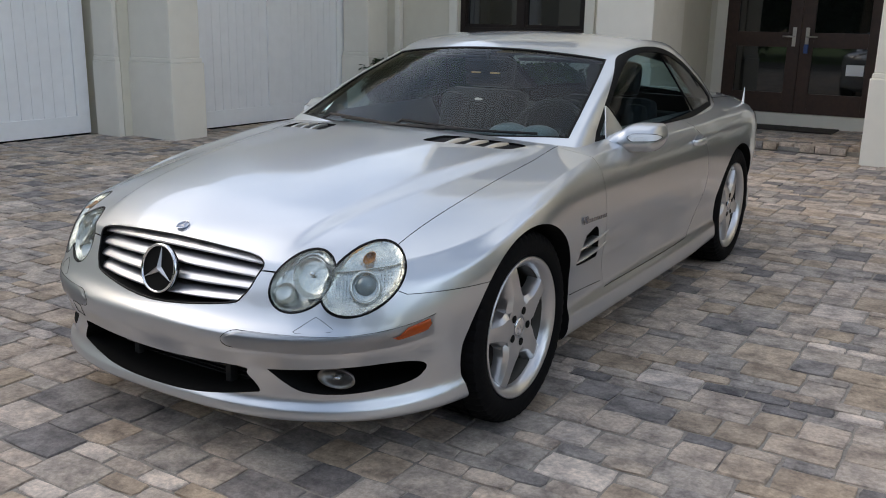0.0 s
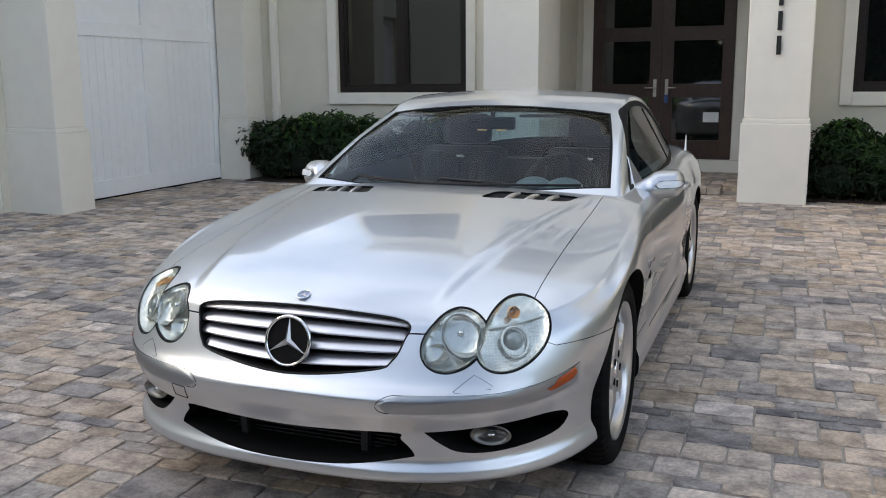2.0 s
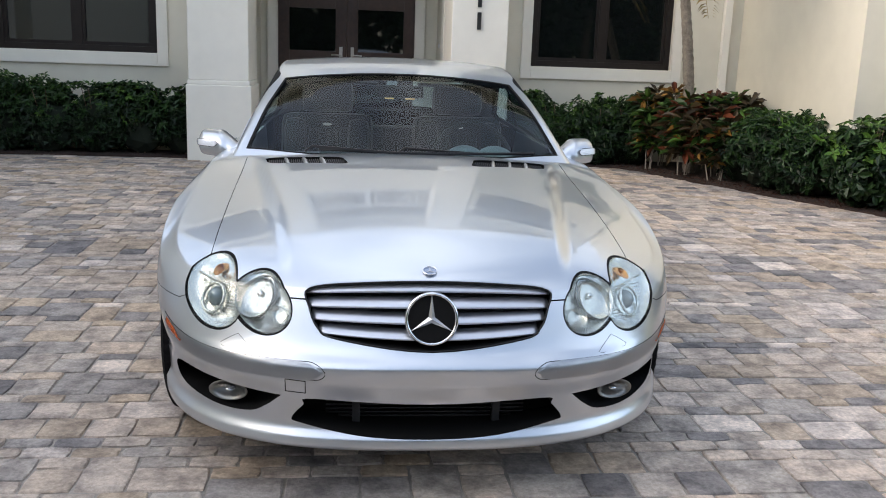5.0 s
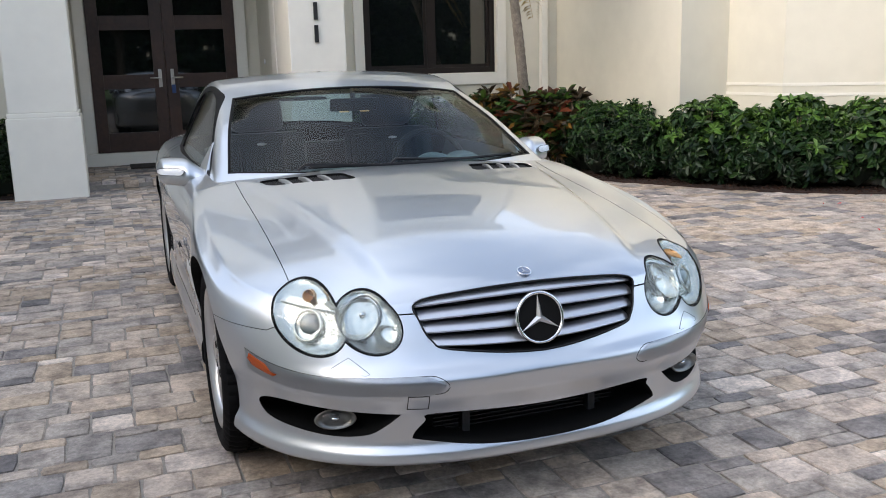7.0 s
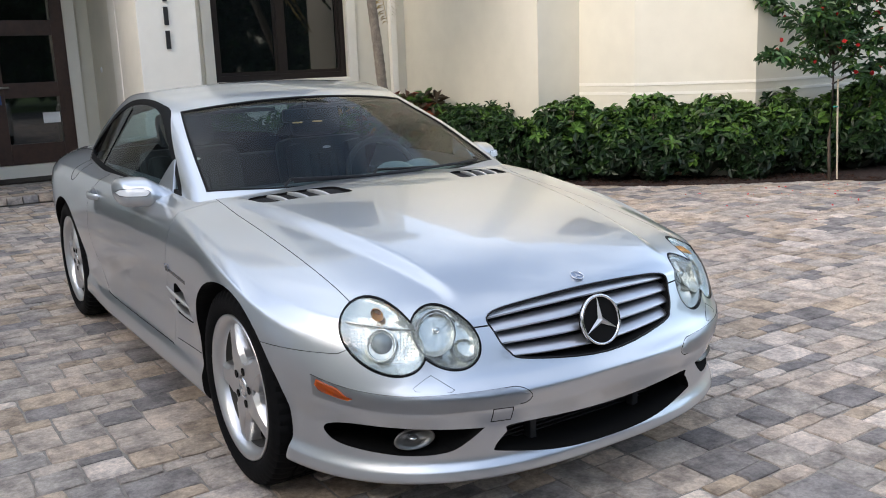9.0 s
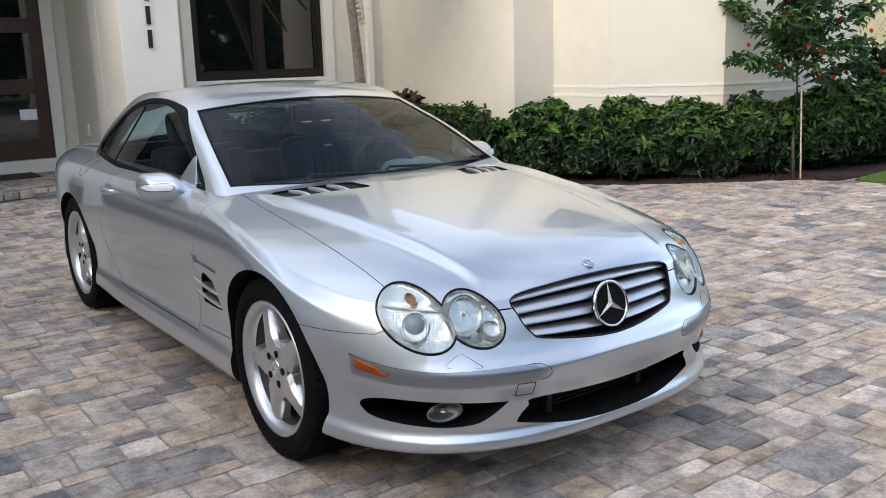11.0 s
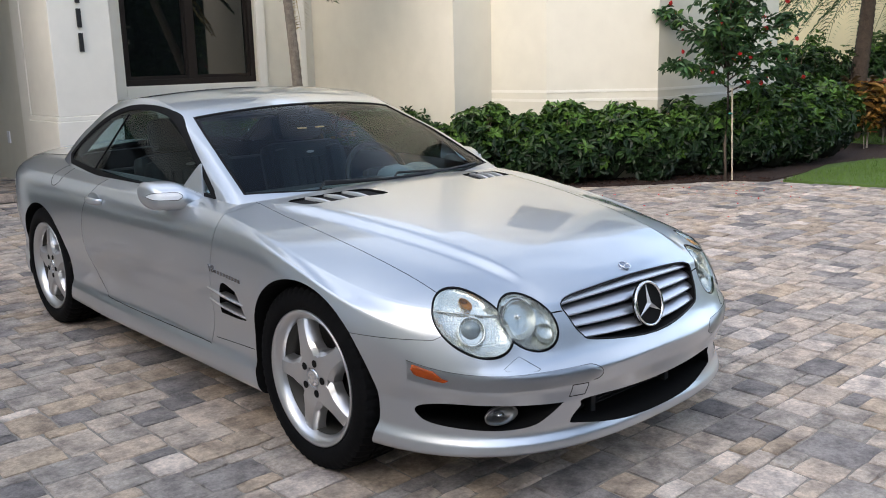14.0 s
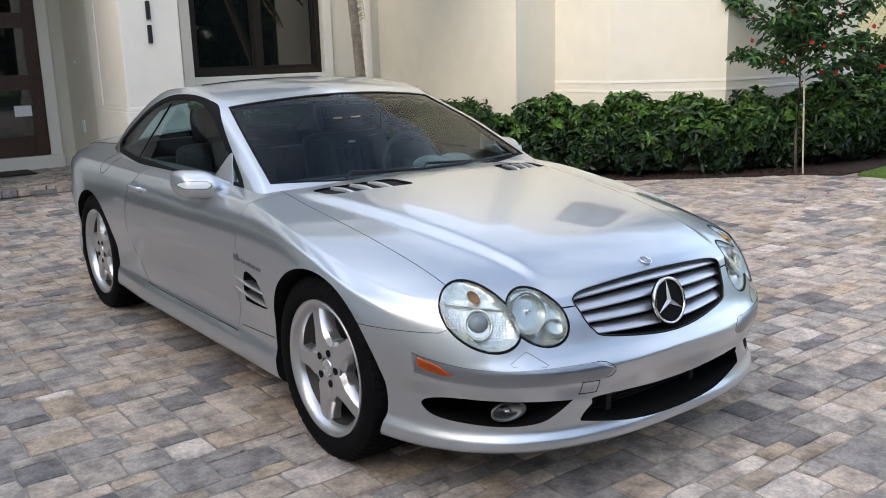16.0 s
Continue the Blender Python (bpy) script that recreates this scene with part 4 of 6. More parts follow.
# side vents with two bright fins, badge beside the wheel arch
body = panels[4]
for side in (1, -1):
    sv = part("side_vent", boxes(((0.785, 0.40, 0.44), (0.793, 0.60, 0.57))) if side > 0 else boxes(((-0.793, 0.40, 0.44), (-0.785, 0.60, 0.57))), plastic_black, body, "black side vent with two silver fins")
    for z0, z1 in ((0.508, 0.533), (0.460, 0.485)):
        bm, rows = bmesh.new(), []
        for i in range(15):
            s = i / 14
            y, z = 0.385 + 0.285 * s, z0 + (z1 - z0) * s
            p, n = on_side(y, z, side)
            lift = 0.010 * math.sin(math.pi * s) ** 0.7
            rows.append([bm.verts.new((p.x + side * dx, y, z + dz)) for dx, dz in ((-0.03, 0.003), (lift, 0.0035), (lift + 0.002, 0.0), (lift, -0.0035), (-0.03, -0.003))])
        for r0, r1 in zip(rows, rows[1:]):
            for j in range(4):
                bm.faces.new((r0[j], r0[j + 1], r1[j + 1], r1[j]))
        bmesh.ops.recalc_face_normals(bm, faces=bm.faces)
        part("fin", bm, alloy, sv, "silver fin", True)
    word = bpy.data.curves.new("badge", "FONT")
    word.body, word.size, word.extrude = "V8", 0.040, 0.002
    tmp = new("badge_form", word)
    me = bpy.data.meshes.new_from_object(tmp.evaluated_get(bpy.context.evaluated_depsgraph_get()))
    bpy.data.objects.remove(tmp)
    me.materials.append(badge_dark)
    start = 0.625 if side < 0 else 0.375
    p, n = on_side(start, 0.606, side)
    bd = new("badge", me)
    bd.parent, bd["label"] = body, "chrome badge lettering"
    bd.matrix_basis = Matrix.Translation(p + n * 0.004) @ Matrix(((0, 0, side, 0), (side, 0, 0, 0), (0, 1, 0, 0), (0, 0, 0, 1)))
    bm = bmesh.new()
    for k in range(9):
        y = (0.575 - 0.023 * k) if side < 0 else (0.425 + 0.023 * k)
        p, n = on_side(y, 0.610 - 0.001 * k, side)
        box(bm, (p.x - 0.002, y - 0.0075, 0.604 - 0.001 * k), (p.x + 0.002, y + 0.0075, 0.617 - 0.001 * k))
    lt = part("badge_bars", bm, badge_dark, body, "small chrome badge bars")
    lt["kind"] = "stuff"

# doors: handles with cups; mirrors
lens_rib = material("pale_lens_rib", (0.62, 0.65, 0.68), 0.3)
signal_lens = material("clear_ribbed_lens", (0.70, 0.73, 0.76), 0.25, 0.0, Coat_Weight=1.0)
SAIL = smooth_outline([(0.83, 0.80), (0.965, 0.975), (0.985, 0.968), (1.05, 0.88), (1.08, 0.80)], 4, (0, 1, 4))
for side, door in ((1, door_left), (-1, door_right)):
    p, n = on_side(1.755, 0.768, side)
    cup = part("handle_cup", lathe(bmesh.new(), [(0.0, -0.0015), (0.045, -0.0008), (0.060, 0.0008), (0.062, -0.001)], 32, "x"), paint, door, "", True)
    cup.matrix_basis = Matrix.Translation(p + n * 0.001) @ Matrix.Diagonal((side, 1.2, 0.62, 1))
    bm, rows = bmesh.new(), []
    for i in range(15):
        s = i / 14
        y = 1.665 + 0.175 * s
        q, n = on_side(y, 0.768, side)
        off = 0.004 + 0.022 * math.sin(math.pi * s) ** 0.5
        r = 0.013 + 0.004 * math.sin(math.pi * s)
        rows.append([bm.verts.new((q.x + side * (off + 0.6 * r * math.cos(a)), y, 0.768 + r * math.sin(a))) for a in [k * math.tau / 10 for k in range(10)]])
    for r0, r1 in zip(rows, rows[1:]):
        for j in range(10):
            bm.faces.new((r0[j], r0[(j + 1) % 10], r1[(j + 1) % 10], r1[j]))
    bm.faces.new(rows[0][::-1])
    bm.faces.new(rows[-1])
    bmesh.ops.recalc_face_normals(bm, faces=bm.faces)
    part("door_handle", bm, paint, door, "silver pull handle", True)
    # mirror
    bm, rows = bmesh.new(), []
    secs = spline((0.0, 0.690), (0.25, 0.750), (0.45, 0.790), (0.7, 0.850), (0.9, 0.912), (1.0, 0.930))
    cy, cz = spline((0.0, 0.885), (0.3, 0.935), (0.6, 0.985), (1.0, 1.045)), spline((0.0, 0.800), (0.2, 0.815), (0.35, 0.838), (0.55, 0.858), (1.0, 0.862))
    ry, rz = spline((0.0, 0.090), (0.22, 0.072), (0.42, 0.080), (0.6, 0.100), (0.85, 0.090), (0.96, 0.050), (1.0, 0.004)), spline((0.0, 0.100), (0.22, 0.052), (0.42, 0.050), (0.62, 0.058), (0.85, 0.055), (0.96, 0.030), (1.0, 0.003))
    for i in range(31):
        s = i / 30
        row = []
        for k in range(28):
            a = k * math.tau / 28
            ca, sa = math.cos(a), math.sin(a)
            row.append(bm.verts.new((side * float(secs(s)), float(cy(s)) + float(ry(s)) * math.copysign(abs(ca) ** 0.8, ca) + 0.4 * float(rz(s)) * sa, float(cz(s)) + float(rz(s)) * math.copysign(abs(sa) ** 0.8, sa))))
        rows.append(row)
    for r0, r1 in zip(rows, rows[1:]):
        for k in range(28):
            bm.faces.new((r0[k], r0[(k + 1) % 28], r1[(k + 1) % 28], r1[k]))
    bm.faces.new(rows[0][::-1])
    bm.faces.new(rows[-1])
    bmesh.ops.recalc_face_normals(bm, faces=bm.faces)
    mirror = part("wing_mirror", bm, paint, door, "silver wing mirror with clear turn signal strip", True)
    bm, rows = bmesh.new(), []
    for i in range(15):
        s = 0.58 + 0.39 * i / 14
        h = 0.20 * min(1, (i + 0.6) / 3, (14.6 - i) / 2)
        row = []
        for j in range(5):
            a = math.pi + (0.10 + h * (1 - j / 2)) * -1
            ca, sa = math.cos(a), math.sin(a)
            row.append(bm.verts.new((side * (float(secs(s)) + 0.008), float(cy(s)) + (float(ry(s)) + 0.007) * math.copysign(abs(ca) ** 0.8, ca) + 0.4 * float(rz(s)) * sa, float(cz(s)) + float(rz(s)) * math.copysign(abs(sa) ** 0.8, sa))))
        rows.append(row)
    for r0, r1 in zip(rows, rows[1:]):
        for j in range(4):
            bm.faces.new((r0[j], r0[j + 1], r1[j + 1], r1[j]))
    bmesh.ops.recalc_face_normals(bm, faces=bm.faces)
    rim_pts = [r[0].co.copy() for r in rows] + [v.co.copy() for v in rows[-1][1:]] + [r[-1].co.copy() for r in rows[::-1]] + [v.co.copy() for v in rows[0][::-1]]
    strip = part("turn_signal", bm, signal_lens, mirror, "clear turn signal lens", True)
    part("lens_edge", tube(bmesh.new(), rim_pts, 0.0012, 5), rubber_seal, strip, "dark lens edge")
    for i in range(2, 14, 2):
        part("rib", tube(bmesh.new(), [p for p in (rim_pts[i], (rim_pts[i] + rim_pts[37 - i]) / 2 + Vector((0, -0.004, 0)), rim_pts[37 - i])], 0.0008, 5), lens_rib, strip)
    bm = lathe(bmesh.new(), [(0.0, 0.0), (0.045, 0.0), (0.047, 0.004), (0.0, 0.004)], 36, "y")
    gl = part("mirror_glass", bm, chrome, mirror, "mirror glass")
    gl.matrix_basis = Matrix.Translation((side * 0.850, 1.092, 0.860)) @ Matrix.Diagonal((1.25, 1, 0.9, 1))
    sail_me = boolean(boolean(cabin_block(-0.003, 0.80), cabin_block(0.012, 0.79), "DIFFERENCE"), prism(SAIL, side_way, *sorted((side * 0.66, side * 1.2))), "INTERSECT")
    panel("mirror_base", sail_me, cabin_skin, door, [paint], "", 0.05)
    # fuel flap on the right quarter
    if side < 0:
        loop = []
        for k in range(25):
            a = k * math.tau / 24
            loop.append(on_side(2.37 + 0.068 * math.cos(a), 0.838 + 0.055 * math.sin(a), side)[0])
        seam(loop, 0.0016, body)
    # sill line behind the front wheel
    seam([on_side(0.36 + 0.30 * s, 0.345 - 0.018 * s, side)[0] for s in (0, 0.25, 0.5, 0.75, 1)], 0.0014, body)

# division bar between door glass and quarter glass, roof joint
for side in (1, -1):
    bm = bmesh.new()
    pts = []
    for s in np.linspace(0, 1, 9):
        z = 0.885 + 0.27 * s
        y = 2.01 - 0.21 * s
        x = 0.755
        while float(cabin_top(np.array(x), np.array(y))) < z and x > 0.3:
            x -= 0.002
        pts.append((side * (x - 0.004), y, z))
    part("glass_joint", tube(bm, pts, 0.005, 6), rubber_seal, panels[5])

# wipers
for x0, x1, xp in ((-0.36, 0.20, -0.42), (0.02, 0.56, -0.04)):
    bm = bmesh.new()
    pts = []
    for i in range(13):
        x = x0 + (x1 - x0) * i / 12
        y = 0.490 + 0.17 * (x / 0.66) ** 2 + 0.006 + 0.008 * (1 - i / 12)
        pts.append((x, y, float(cabin_top(np.array(x), np.array(y))) + 0.005))
    tube(bm, pts, 0.006, 6)
    wiper = part("wiper", bm, plastic_black, car, "black windscreen wiper")
    part("arm", tube(bmesh.new(), [(xp, 0.50, 0.885), ((x0 + xp) / 2, 0.515, 0.905), pts[6]], 0.006, 6), plastic_black, wiper)

# cabin: dash, binnacle, steering wheel, two seats, rear bulkhead, rear-view mirror
dash = part("dashboard", boxes(((-0.66, 0.62, 0.60), (0.66, 1.00, 0.835)), bevel=0.05), leather, car, "charcoal dashboard")
# the lighter blue-grey puts the hoods' sky reflection into their colour
for x in (0.29, 0.43):
    bm = bmesh.new()
    bmesh.ops.create_uvsphere(bm, u_segments=24, v_segments=14, radius=1.0)
    hump = part("instrument_hood", bm, material("hood_grey_with_sky_sheen", (0.16, 0.20, 0.21), 0.35), dash, "instrument hood with sky sheen in its grey", True)
    hump.matrix_basis = Matrix.Translation((x, 0.88, 0.83)) @ Matrix.Diagonal((0.085, 0.12, 0.055, 1))
bm = lathe(bmesh.new(), [(0.185 + 0.014 * math.cos(k * math.tau / 10), 0.014 * math.sin(k * math.tau / 10)) for k in range(10)], 56, "y", close=True)
wheel_in = part("steering_wheel", bm, leather, car, "black leather steering wheel", True)
part("hub", boxes(((-0.07, -0.02, -0.06), (0.07, 0.04, 0.06)), bevel=0.02), leather, wheel_in)
part("spokes", boxes(((-0.18, -0.006, -0.02), (0.18, 0.012, 0.02)), ((-0.02, -0.006, -0.18), (0.02, 0.012, 0.0)), bevel=0.005), plastic_black, wheel_in)
wheel_in.matrix_basis = Matrix.Translation((0.36, 1.12, 0.79)) @ pose(0, 0, 0, -22)
for x in (-0.36, 0.36):
    seat = part("seat", boxes(((x - 0.26, 1.22, 0.42), (x + 0.26, 1.75, 0.60)), bevel=0.06), leather, car, "charcoal leather bucket seat")
    back = part("backrest", boxes(((-0.25, -0.07, 0.0), (0.25, 0.07, 0.46)), bevel=0.06), leather, seat)
    back.matrix_basis = pose(x, 1.72, 0.50, -14)
    for dx in (-0.17, 0.17):
        part("bolster", boxes(((dx - 0.06, -0.12, 0.05), (dx + 0.06, 0.0, 0.42)), bevel=0.05), leather, back)
    for k in range(4):
        part("flute", boxes(((-0.10 + 0.052 * k, -0.085, 0.08), (-0.055 + 0.052 * k, -0.05, 0.36)), bevel=0.012), leather, back)
    head = part("headrest", boxes(((-0.14, -0.05, 0.47), (0.14, 0.06, 0.64)), bevel=0.045), leather, back)
    part("badge", lathe(bmesh.new(), [(0.0, -0.004), (0.014, -0.003), (0.016, 0.0)], 20, "y"), steel, back, "small bright seat badge", True).matrix_basis = Matrix.Translation((0, -0.088, 0.385)) @ Matrix.Diagonal((1.6, 1, 0.45, 1))
part("bulkhead", boxes(((-0.62, 2.10, 0.40), (0.62, 2.20, 0.86)), bevel=0.03), leather, car, "dark rear bulkhead")
part("centre_console", boxes(((-0.09, 0.95, 0.35), (0.09, 1.80, 0.64)), bevel=0.03), leather, car)
part("cabin_floor", boxes(((-0.66, 0.62, 0.315), (0.66, 2.4, 0.33))), leather, car)
rv = part("rear_view_mirror", boxes(((-0.115, 1.17, 1.075), (0.115, 1.20, 1.135)), bevel=0.012), plastic_black, car, "black rear-view mirror")
part("stalk", tube(bmesh.new(), [(0, 1.19, 1.12), (0, 1.20, 1.18)], 0.012, 8), plastic_black, rv)
for x in (-0.05, 0.05):
    part("reading_lamp", boxes(((x - 0.022, 1.165, 1.070), (x + 0.022, 1.18, 1.076))), material("warm_reading_lamp", (0.9, 0.55, 0.2), 0.3), rv, "small amber-tinted reading lamp")
headliner = part("headliner", boxes(((-0.42, 1.42, 1.175), (0.42, 2.0, 1.185)), bevel=0.003), leather, car, "dark headliner")

for x in (-0.30, 0.30):
    part("sun_visor", boxes(((x - 0.20, 1.30, 1.128), (x + 0.20, 1.42, 1.142)), bevel=0.006), leather, car, "dark folded sun visor")
part("header", boxes(((-0.42, 1.31, 1.152), (0.42, 1.44, 1.164)), bevel=0.004), leather, car, "dark windscreen header")

# trunk lid joint and lip spoiler
joint = [(-0.60, 2.82), (-0.62, 3.10), (-0.60, 3.50), (-0.50, 3.60)]
joint = joint + [(0.0, 3.64)] + [(-x, y) for x, y in joint[::-1]] + [(0.0, 2.80), joint[0]]
pts = []
for (x0, y0), (x1, y1) in zip(joint, joint[1:]):
    for s in (0, 0.2, 0.4, 0.6, 0.8):
        q = on_top(x0 + (x1 - x0) * s, y0 + (y1 - y0) * s)[0]
        if q is not None:
            pts.append(q)
seam(pts + pts[:1], 0.0026, panels[4])
bm, rows = bmesh.new(), []
for i in range(25):
    x = 0.60 * (i / 12 - 1)
    y = 3.545 - 0.05 * abs(x / 0.6) ** 2.5
    z = on_top(x, y)[0].z
    h = 0.030 * (1 - 0.35 * abs(x / 0.6) ** 3)
    rows.append([bm.verts.new((x, y + dy, z + dz)) for dy, dz in ((-0.075, -0.004), (-0.04, 0.3 * h), (-0.006, h), (0.004, h), (0.008, h - 0.006), (0.004, -0.004))])
for r0, r1 in zip(rows, rows[1:]):
    for j in range(5):
        bm.faces.new((r0[j], r0[j + 1], r1[j + 1], r1[j]))
bm.faces.new(rows[0][::-1])
bm.faces.new(rows[-1])
bmesh.ops.recalc_face_normals(bm, faces=bm.faces)
part("lip_spoiler", bm, paint, car, "silver lip spoiler on the trunk lid", True)

# small upright fin on the left rear fender
q = on_top(0.725, 3.0)[0]
bm, rows = bmesh.new(), []
for k in range(6):
    f = k / 5
    w, l = 0.007 * (1 - 0.75 * f), 0.016 * (1 - 0.75 * f)
    rows.append([bm.verts.new((q.x + w * math.cos(a), q.y + 0.012 * f + l * math.sin(a), q.z - 0.004 + 0.098 * f)) for a in [i * math.tau / 10 for i in range(10)]])
for r0, r1 in zip(rows, rows[1:]):
    for i in range(10):
        bm.faces.new((r0[i], r0[(i + 1) % 10], r1[(i + 1) % 10], r1[i]))
bm.faces.new(rows[-1])
part("fin", bm, white_bar, car, "small white upright fin on the rear fender", True)


# ---- ground, drive and house ----
tagged(part("ground", boxes(((-150, -150, -0.40), (150, 150, -0.085))), lawn_mat), "green verge around the drive reaching the horizon", "ground", kind="structure")
tagged(part("road", boxes(((-150, -15.0, -0.085), (150, -8.5, -0.03))), grain(material("asphalt", (0.05, 0.05, 0.052), 0.9), 3, 0.3, 0.6, 120)), "grey asphalt street in front of the drive", "road", kind="structure")
tagged(part("drive_bed", boxes(((-7.4, -8.5, -0.085), (9.4, 7.9, -0.007))), joint_sand), "sand bed under the paved drive", "sand bed", kind="structure")


def structure(name, label, category, items, mat, bevel=0.0):
    return tagged(part(name, boxes(*items, bevel=bevel), mat), label, category, kind="structure")


WIN1, WIN2 = (-4.31, -2.50), (1.97, 3.74)
SILL_Z, HEAD_Z, WALL_H = 1.155, 2.75, 7.3
WEST_H, EAST_H = 4.2, 5.9
UP = [(-4.5, -2.45), (1.85, 4.0)]
UP_Z = (4.7, 6.5)
front = []
xs = [-5.5, WIN1[0], WIN1[1], -1.45, 0.95, WIN2[0], WIN2[1], 4.62]
for a, b in ((0, 1), (2, 3), (4, 5), (6, 7)):
    front.append(((xs[a], 7.9, -0.1), (xs[b], 8.2, 3.6)))
for w in (WIN1, WIN2):
    front += [((w[0], 7.9, -0.1), (w[1], 8.2, SILL_Z)), ((w[0], 7.9, HEAD_Z), (w[1], 8.2, 3.6))]
front.append(((-1.45, 7.9, 3.1), (0.95, 8.2, 3.6)))
wall_north = structure("wall_north", "cream stucco house front facing the drive", "wall", front, stucco)
upper = [((-4.6, 7.9, 3.6), (UP[0][0], 8.2, WALL_H)), ((-5.5, 7.9, 3.6), (-4.6, 8.2, WEST_H)), ((UP[0][1], 7.9, 3.6), (-1.45, 8.2, WALL_H)), ((0.95, 7.9, 3.6), (UP[1][0], 8.2, WALL_H)), ((UP[1][1], 7.9, 3.6), (4.62, 8.2, WALL_H)),
         ((-1.45, 7.9, 6.9), (0.95, 8.2, WALL_H))]
for w in UP:
    upper += [((w[0], 7.9, 3.6), (w[1], 8.2, UP_Z[0])), ((w[0], 7.9, UP_Z[1]), (w[1], 8.2, WALL_H))]
structure("wall_north_upper", "cream stucco upper storey of the house front", "wall", upper, stucco)
structure("wall_balcony", "cream stucco wall behind the balcony", "wall", [((-1.45, 9.5, 3.6), (0.95, 9.7, WALL_H))], stucco)
structure("roof_eave", "overhanging roof eave", "roof", [((-4.75, 7.45, WALL_H), (4.75, 9.9, WALL_H + 0.22))], stucco_trim)

structure("roof", "flat roof slabs over the house and its garage wing", "roof", [((-4.75, 9.9, WALL_H), (4.75, 14.2, WALL_H + 0.22)), ((-7.6, 4.42, WEST_H), (-4.6, 14.2, WEST_H + 0.2)), ((-9.5, -9.0, WEST_H), (-6.2, 4.42, WEST_H + 0.2))], stucco_trim)
structure("wall_back", "plain cream walls closing the house behind", "wall", [((-7.6, 14.0, -0.1), (4.62, 14.2, WALL_H)), ((4.42, 8.2, -0.1), (4.62, 14.0, WALL_H)), ((-7.6, 8.2, -0.1), (-7.4, 14.0, WEST_H)), ((-4.6, 8.2, WEST_H), (-4.4, 14.0, WALL_H)), ((-9.5, -9.0, -0.1), (-9.3, 4.42, WEST_H))], stucco)

# porch
porch = [((-1.65, 7.9, -0.1), (-1.45, 9.7, 3.3)), ((0.95, 7.9, -0.1), (1.15, 9.7, 3.3)), ((-1.45, 9.52, -0.1), (-1.23, 9.72, 3.3)), ((0.65, 9.52, -0.1), (0.95, 9.72, 3.3)), ((-1.23, 9.52, 2.75), (0.65, 9.72, 3.3))]
structure("wall_porch", "cream stucco side and back walls of the porch", "wall", porch, stucco)
structure("ceiling", "cream porch ceiling", "ceiling", [((-1.45, 7.12, 3.3), (0.95, 9.7, 3.5))], stucco_trim)
structure("trim", "cream frame round the entrance doors", "trim", [((-1.36, 9.46, 0.12), (-1.215, 9.52, 2.85)), ((0.635, 9.46, 0.12), (0.78, 9.52, 2.85)), ((-1.215, 9.46, 2.65), (0.635, 9.52, 2.85)), ((-1.36, 9.40, -0.1), (0.78, 9.52, 0.245)),
          ((-1.45, 7.93, 0.0), (-1.38, 8.22, 3.1)), ((0.88, 7.93, 0.0), (0.95, 8.22, 3.1))], stucco_trim, 0.008)


def pier(name, x0, x1, y0, y1, height, base=0.89, flare=0.028):
    items = [((x0 - flare, y0 - flare, -0.1), (x1 + flare, y1 + flare, base - 0.05)), ((x0 - flare * 0.5, y0 - flare * 0.5, base - 0.05), (x1 + flare * 0.5, y1 + flare * 0.5, base)), ((x0, y0, base), (x1, y1, height))]
    return structure(name, "cream stucco pier with a thicker base", "pier", items, stucco_trim, 0.012)


pier("pier_west", -2.02, -1.36, 7.13, 7.93, WALL_H)
pier("pier_east", 0.89, 1.53, 7.10, 7.93, WALL_H)
structure("balcony_floor", "cream stucco beam carrying the balcony", "beam", [((-1.36, 7.16, 3.3), (0.89, 8.0, 4.45))], stucco_trim, 0.01)


def railing():
    """White iron balcony railing of nested squares with diagonals."""
    ob = tagged(new("balcony_railing"), "white metal balcony railing with nested squares", "railing")
    white = garage_white
    x0, x1, z0, z1, y = -1.36, 0.89, 4.56, 5.55, 7.22
    half = (x1 - x0) / 2
    part("top_rail", boxes(((x0, y - 0.03, z1), (x1, y + 0.03, z1 + 0.06))), white, ob)
    part("bottom_rail", boxes(((x0, y - 0.03, z0 - 0.06), (x1, y + 0.03, z0))), white, ob)
    for i in range(3):
        x = min(max(x0 + i * half, x0 + 0.036), x1 - 0.036)
        part("post", boxes(((x - 0.035, y - 0.035, 4.45), (x + 0.035, y + 0.035, z1 + 0.06))), white, ob)
    for i in range(2):
        cx, cz = x0 + (i + 0.5) * half, (z0 + z1) / 2
        bm = bmesh.new()
        for k in range(1, 6):
            w, h = half / 2 * k / 5.3, (z1 - z0) / 2 * k / 5.3
            for lo, hi in (((cx - w, y - 0.012, cz - h), (cx + w, y + 0.012, cz - h + 0.028)), ((cx - w, y - 0.012, cz + h - 0.028), (cx + w, y + 0.012, cz + h)),
                           ((cx - w, y - 0.012, cz - h), (cx - w + 0.028, y + 0.012, cz + h)), ((cx + w - 0.028, y - 0.012, cz - h), (cx + w, y + 0.012, cz + h))):
                box(bm, lo, hi)
        for sx in (1, -1):
            tube(bm, [(cx - sx * half / 2, y, z0), (cx + sx * half / 2, y, z1)], 0.014, 6)
        part("panel", bm, white, ob)
    return ob


railing()


